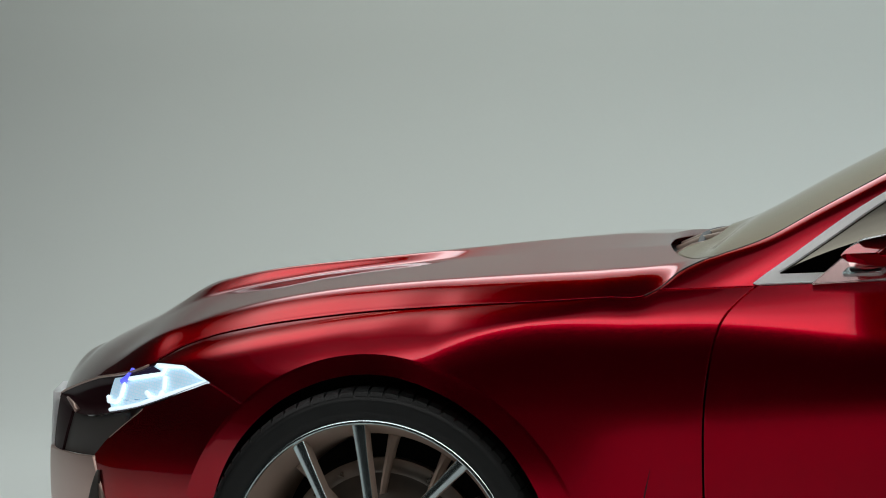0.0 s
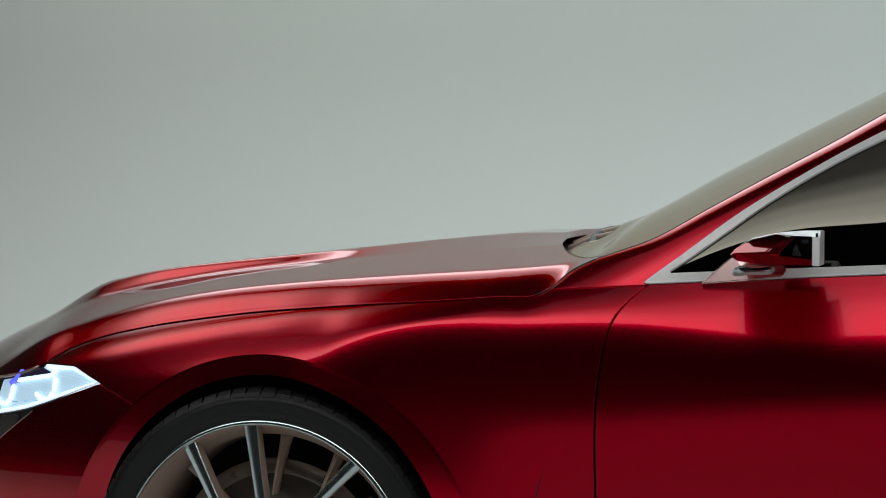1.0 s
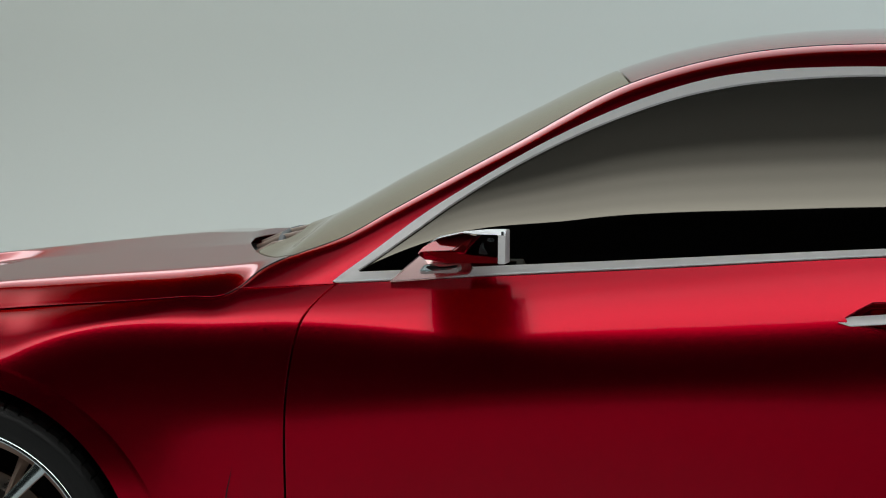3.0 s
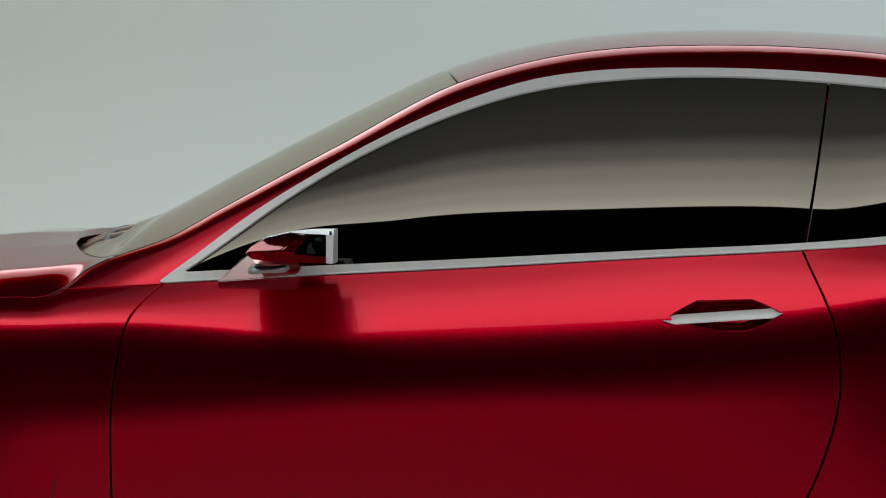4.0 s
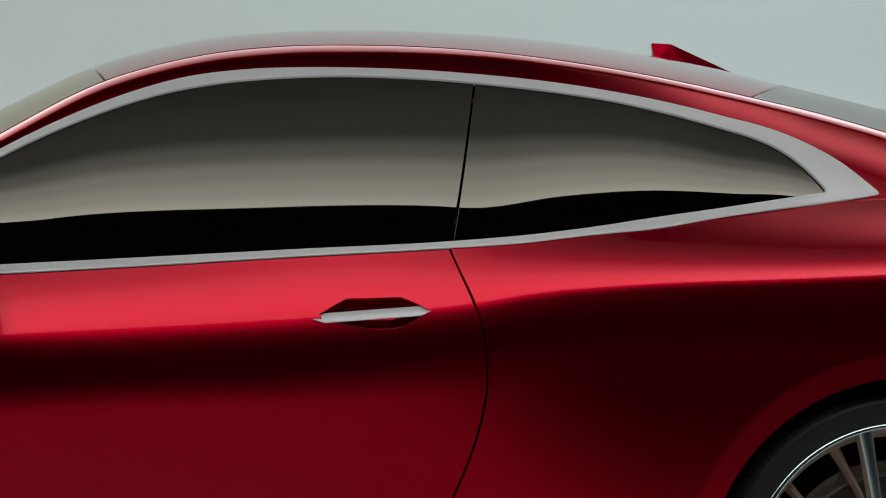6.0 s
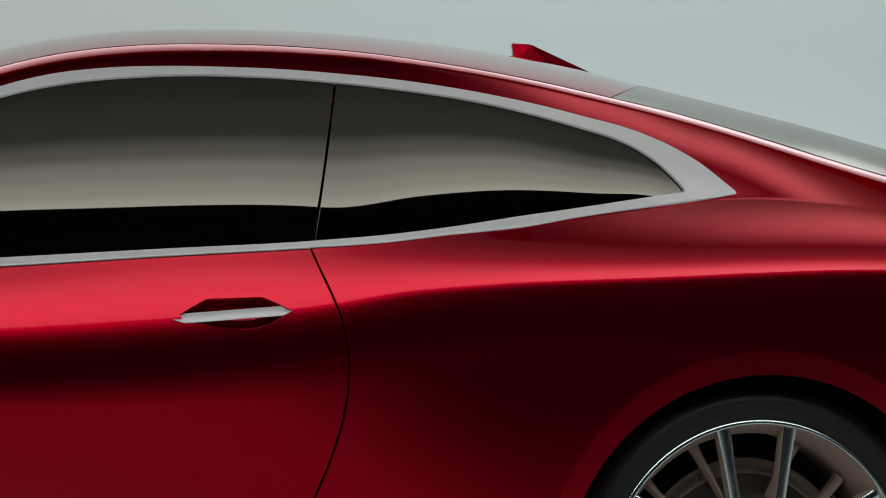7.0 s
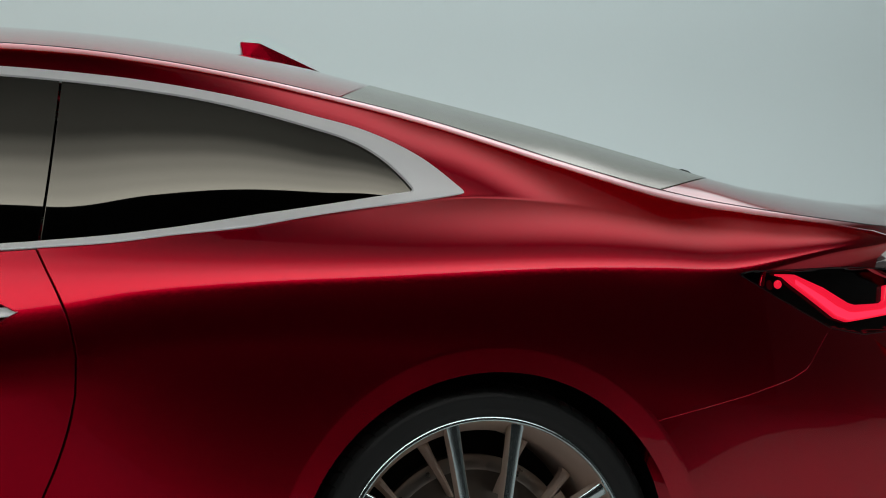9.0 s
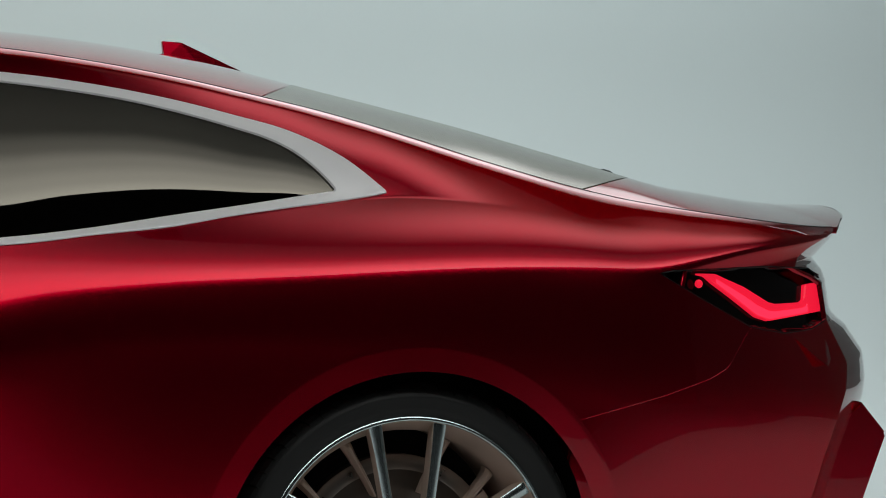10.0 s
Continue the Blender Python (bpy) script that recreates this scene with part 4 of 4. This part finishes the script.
for side in (-1, 1):
    on = (lambda f: f) if side < 0 else mirrored
    t = new("tail_light")
    t.parent = car
    sheet("lamp_housing", tail_grid, [tail_hole], on(tail_floor), GLOSS_BLACK, t, "gloss black lamp housing", lip=0, flip=side > 0)
    sheet("light_bar", tail_grid, [lambda x, z: tail_hole(x, z) - 0.002, lambda x, z: bar_top(x) - z, lambda x, z: z - bar_low(x), lambda x, z: x - 1.967], on(tail_mid), TAIL, t, "glowing red light bar", lip=0.012, flip=side > 0)
    sheet("light_core", tail_grid, [lambda x, z: tail_hole(x, z) - 0.004, lambda x, z: bar_low(x) + 0.5 * (bar_top(x) - bar_low(x)) - z, lambda x, z: z - bar_low(x) - 0.003, lambda x, z: x - 2.01, lambda x, z: 2.25 - x], on(tail_mid), TAIL_CORE, t, "brighter lower half of the light bar", lift=0.002, lip=0.002, flip=side > 0)
    rim = [p for a, b in zip(TAIL_RIM, TAIL_RIM[1:]) for p in [(a[0] + (b[0] - a[0]) * k / 6, a[1] + (b[1] - a[1]) * k / 6) for k in range(6)]] + [TAIL_RIM[-1]]
    tube("lamp_rim", [(x, side * (half_width(x, z) - 0.0012), z) for x, z in rim], 0.0018, GLOSS_BLACK, t, "gloss black lamp rim")
    bm = bmesh.new()
    bmesh.ops.create_uvsphere(bm, u_segments=20, v_segments=12, radius=0.0085)
    bmesh.ops.scale(bm, vec=(1, 0.5, 1), verts=bm.verts)
    bmesh.ops.translate(bm, vec=(1.966, side * (half_width(1.966, 0.884) - 0.016), 0.884), verts=bm.verts)
    part("marker", bm, TAIL, t, "round red side marker")

# ---- tail panel and lower bumper ----
def rear_face(u, z):
    """The tail between its two corners; u runs from -1 on the near side to 1 on the far side."""
    w = half_width(tail_end(z), z)
    bulge = float(np.interp(z, (0.2, 0.593, 0.615, 0.661, 0.711, 0.774, 0.82, 0.88, 0.92, 0.951, 0.985), (0.40, 0.41, 0.413, 0.39, 0.372, 0.355, 0.30, 0.30, 0.40, 0.40, 0.32)))
    lift = (crown(boot_end(u), u)[2] - 0.992) * max(0.0, (z - 0.90) / 0.085)
    return (tail_end(z) + bulge * (1 - abs(u) ** 1.8), u * w, z + lift)


sheet("tail_panel", [[(u, z) for z in steps(0.80, 0.985, 30)] for u in steps(-1, 1, 40)], [], rear_face, PAINT, car, lip=0.01)
sheet("bumper_face", [[(u, z) for z in steps(0.22, 0.797, 50)] for u in steps(-1, 1, 40)], [], rear_face, PAINT, car, lip=0.01)
for side in (-1, 1):
    ob = slab("bumper_fin", [(2.36, 0.59), (2.436, 0.606), (2.457, 0.624), (2.524, 0.548), (2.466, 0.404), (2.40, 0.25), (2.25, 0.25), (2.29, 0.42)], -0.655, -0.50, PAINT, car, "faceted red bumper corner", bevel=0.006, shrink=0.97)
    if side > 0:
        ob.data.transform(Matrix.Diagonal((1, -1, 1, 1)))
        ob.data.flip_normals()


# wedge added and tilted so a pink highlight shows below the lamp
for side in (-1, 1):
    bm = bmesh.new()
    a, b, c, d, e, f = [bm.verts.new((x, side * y, z)) for x, y, z in ((2.184, 0.822, 0.778), (2.292, 0.768, 0.800), (2.294, 0.800, 0.722), (2.272, 0.826, 0.708), (2.190, 0.74, 0.770), (2.28, 0.72, 0.72))]
    for loop in ((a, b, d), (b, c, d), (a, d, e), (d, c, f), (c, b, f), (a, e, b), (e, d, f), (e, f, b)):
        bm.faces.new(loop)
    bmesh.ops.bevel(bm, geom=list(bm.edges), offset=0.0015, segments=2, affect="EDGES", clamp_overlap=True)
    part("corner_facet", bm, PAINT, car, "red wedge shaped to carry a highlight below the tail lamp", flat=True)

# ---- wheels ----
# lighter copy of DISC; the face's dark reflection is put into DISC
RIM_BAND = vary(material("bright_disc_steel", (0.40, 0.36, 0.32), 0.3, 0.9), 40, 0.12, 0.08)


def turned(profile, seg=96, a0=0.0, a1=2 * math.pi):
    """A ring turned about the y axis from (radius, y) points."""
    bm = bmesh.new()
    whole = a1 - a0 > 6.28
    rings = []
    for k in range(seg if whole else seg + 1):
        a = a0 + (a1 - a0) * k / seg
        rings.append([bm.verts.new((r * math.cos(a), y, r * math.sin(a))) for r, y in profile])
    for k in range(seg):
        a, b = rings[k], rings[(k + 1) % len(rings)]
        for j in range(len(profile) - 1):
            bm.faces.new([a[j], b[j], b[j + 1], a[j + 1]])
    return bm


def spoke_rows(angle, half):
    """Centre line and half widths of one spoke: from the hub out to the rim, at a slight lean to its twin."""
    rows = []
    for s in steps(0, 1, 8):
        r = 0.055 + (0.279 - 0.055) * s
        off = half * (0.45 + 0.55 * s)
        a = angle + math.asin(min(0.9, off / r * 1.0)) if r > abs(off) else angle
        width = 0.0095 + 0.004 * s ** 4
        depth = 0.003 + 0.013 * s ** 1.2
        rows.append((r * math.sin(a), r * math.cos(a), a, width, depth))
    return rows


def spoke(angle, half, parent):
    rows = spoke_rows(angle, half)
    body, face = bmesh.new(), bmesh.new()
    prev = prevf = None
    for i, (x, z, a, w, d) in enumerate(rows):
        nx, nz = rows[min(i + 1, 8)][0] - rows[max(i - 1, 0)][0], rows[min(i + 1, 8)][1] - rows[max(i - 1, 0)][1]
        n = math.hypot(nx, nz)
        px, pz = nz / n, -nx / n
        ring = [body.verts.new((x + px * k * w, y, z + pz * k * w)) for k, y in ((-1, d), (1, d), (1.02, d + 0.008), (0.72, d + 0.036), (-0.72, d + 0.036), (-1.02, d + 0.008))]
        ringf = [face.verts.new((x + px * k * w, y, z + pz * k * w)) for k, y in ((-0.96, d - 0.0004), (-0.84, d - 0.0024), (0.0, d - 0.0027), (0.84, d - 0.0024), (0.96, d - 0.0004))]
        if prev:
            for k in range(6):
                body.faces.new([prev[k], prev[(k + 1) % 6], ring[(k + 1) % 6], ring[k]])
            for k in range(4):
                face.faces.new([prevf[k], prevf[k + 1], ringf[k + 1], ringf[k]])
        prev, prevf = ring, ringf
    s = part("spoke", body, RIM_PAINT, parent, flat=True)
    part("cut_face", face, RIM_CUT, s, "polished spoke face")


def branch(axis, side, parent):
    """A slim blade beside a spoke that forks off it half way out and ends at the barrel."""
    bm = bmesh.new()
    prev = None
    for r, a, half, y in ((0.140, 0.330, 0.004, 0.066), (0.165, 0.350, 0.0055, 0.066), (0.195, 0.375, 0.0065, 0.066), (0.225, 0.395, 0.0075, 0.067), (0.246, 0.405, 0.0095, 0.070), (0.252, 0.410, 0.012, 0.076)):
        a = axis + side * a
        c, t = Vector((r * math.sin(a), y, r * math.cos(a))), Vector((math.cos(a), 0, -math.sin(a)))
        ring = [bm.verts.new(c + t * (half * k) + Vector((0, dy, 0))) for k, dy in ((-0.35, 0.0), (0.35, 0.0), (1.0, 0.012), (0.9, 0.034), (-0.9, 0.034), (-1.0, 0.012))]
        if prev:
            for k in range(6):
                bm.faces.new([prev[k], prev[(k + 1) % 6], ring[(k + 1) % 6], ring[k]])
        else:
            bm.faces.new(ring)
        prev = ring
    bm.faces.new(prev)
    part("branch", bm, RIM_PAINT, parent, flat=True)


def wheel(turn):
    w = new("wheel")
    w.parent = car
    part("tyre", turned([(0.272, 0.03), (0.284, 0.010), (0.292, 0.002), (0.304, -0.001), (0.318, 0.001), (0.3215, -0.0005), (0.325, 0.001), (0.332, 0.004), (0.337, 0.010), (0.3405, 0.020), (0.342, 0.04), (0.342, 0.2), (0.335, 0.235), (0.30, 0.245), (0.27, 0.23)]), RUBBER, w, "black low-profile tyre")
    blocks = bmesh.new()
    for k in range(72):
        a0, a1 = 2 * math.pi * (k + 0.08) / 72, 2 * math.pi * (k + 0.92) / 72
        rows = []
        for r, y in ((0.331, 0.0022), (0.3385, 0.0085), (0.3445, 0.020), (0.347, 0.035), (0.347, 0.07), (0.340, 0.07)):
            rows.append([blocks.verts.new((r * math.cos(a + 0.03 * (y * 14)), y, r * math.sin(a + 0.03 * (y * 14)))) for a in (a0, a1)])
        for p, q in zip(rows, rows[1:]):
            blocks.faces.new([p[0], p[1], q[1], q[0]])
        for e in (0, 1):
            blocks.faces.new([p[e] for p in rows])
    tagged(part("tread", blocks, RUBBER, w, flat=True), kind="stuff")
    part("rim", turned([(0.2795, 0.0075), (0.277, 0.012), (0.272, 0.030), (0.256, 0.060), (0.252, 0.20), (0.27, 0.235)]), RIM_PAINT, w, "bronze grey rim barrel")
    part("rim_lip", turned([(0.2875, 0.014), (0.2875, 0.0055), (0.2865, 0.0042), (0.2800, 0.0010), (0.2788, 0.0022), (0.2780, 0.009)]), RIM_CUT, w, "polished rim lip")
    part("hub", turned([(0.001, 0.030), (0.03, 0.031), (0.034, 0.034), (0.055, 0.036), (0.07, 0.045), (0.075, 0.09)], 48), RIM_PAINT, w)
    for k in range(5):
        axis = radians(72 * k + turn)
        for side in (-1, 1):
            spoke(axis, side * 0.064, w)
            branch(axis, side, w)
    part("brake_disc", turned([(0.07, 0.115), (0.10, 0.113), (0.104, 0.095), (0.108, 0.093), (0.203, 0.093), (0.206, 0.096), (0.206, 0.12), (0.1, 0.122)], 96), DISC, w, "darker steel brake disc")
    part("disc_band", turned([(0.178, 0.0925), (0.2055, 0.0925), (0.2065, 0.095)], 96), RIM_BAND, w, "bright outer band of the brake disc")
    cal = turned([(0.135, 0.070), (0.215, 0.070), (0.22, 0.08), (0.22, 0.14), (0.135, 0.14), (0.135, 0.070)], 14, radians(-12), radians(38))
    part("caliper", cal, RIM_PAINT, w, "bronze grey brake caliper")
    return w


for hub, turn, size, height in ((FRONT_HUB, -18.5, 1.01, 0.348), (REAR_HUB, 0, 1.02, 0.352)):
    near = wheel(turn)
    near.matrix_world = Matrix.Translation((hub, -0.878, height)) @ Matrix.Scale(size, 4)
    far = copy_thing(near, Matrix.Translation((hub, 0.878, height)) @ Matrix.Scale(size, 4) @ Matrix.Rotation(math.pi, 4, "Z"))
    for side in (-1, 1):
        liner = turned([(0.405, 0.0), (0.405, 0.25), (0.02, 0.31)], 48, radians(-20), radians(200))
        for v in liner.verts:
            v.co.y = side * (0.79 - v.co.y)
            v.co.x, v.co.z = v.co.x + hub, v.co.z + HUB_Z + 0.005
        part("wheel_housing", liner, BLACK, car, "black wheel arch liner")

# underbody closes the car from below
slab("underbody", [(-2.25, 0.16), (-2.25, 0.23), (2.35, 0.23), (2.35, 0.16)], -0.55, 0.55, BLACK, car, bevel=0.01)
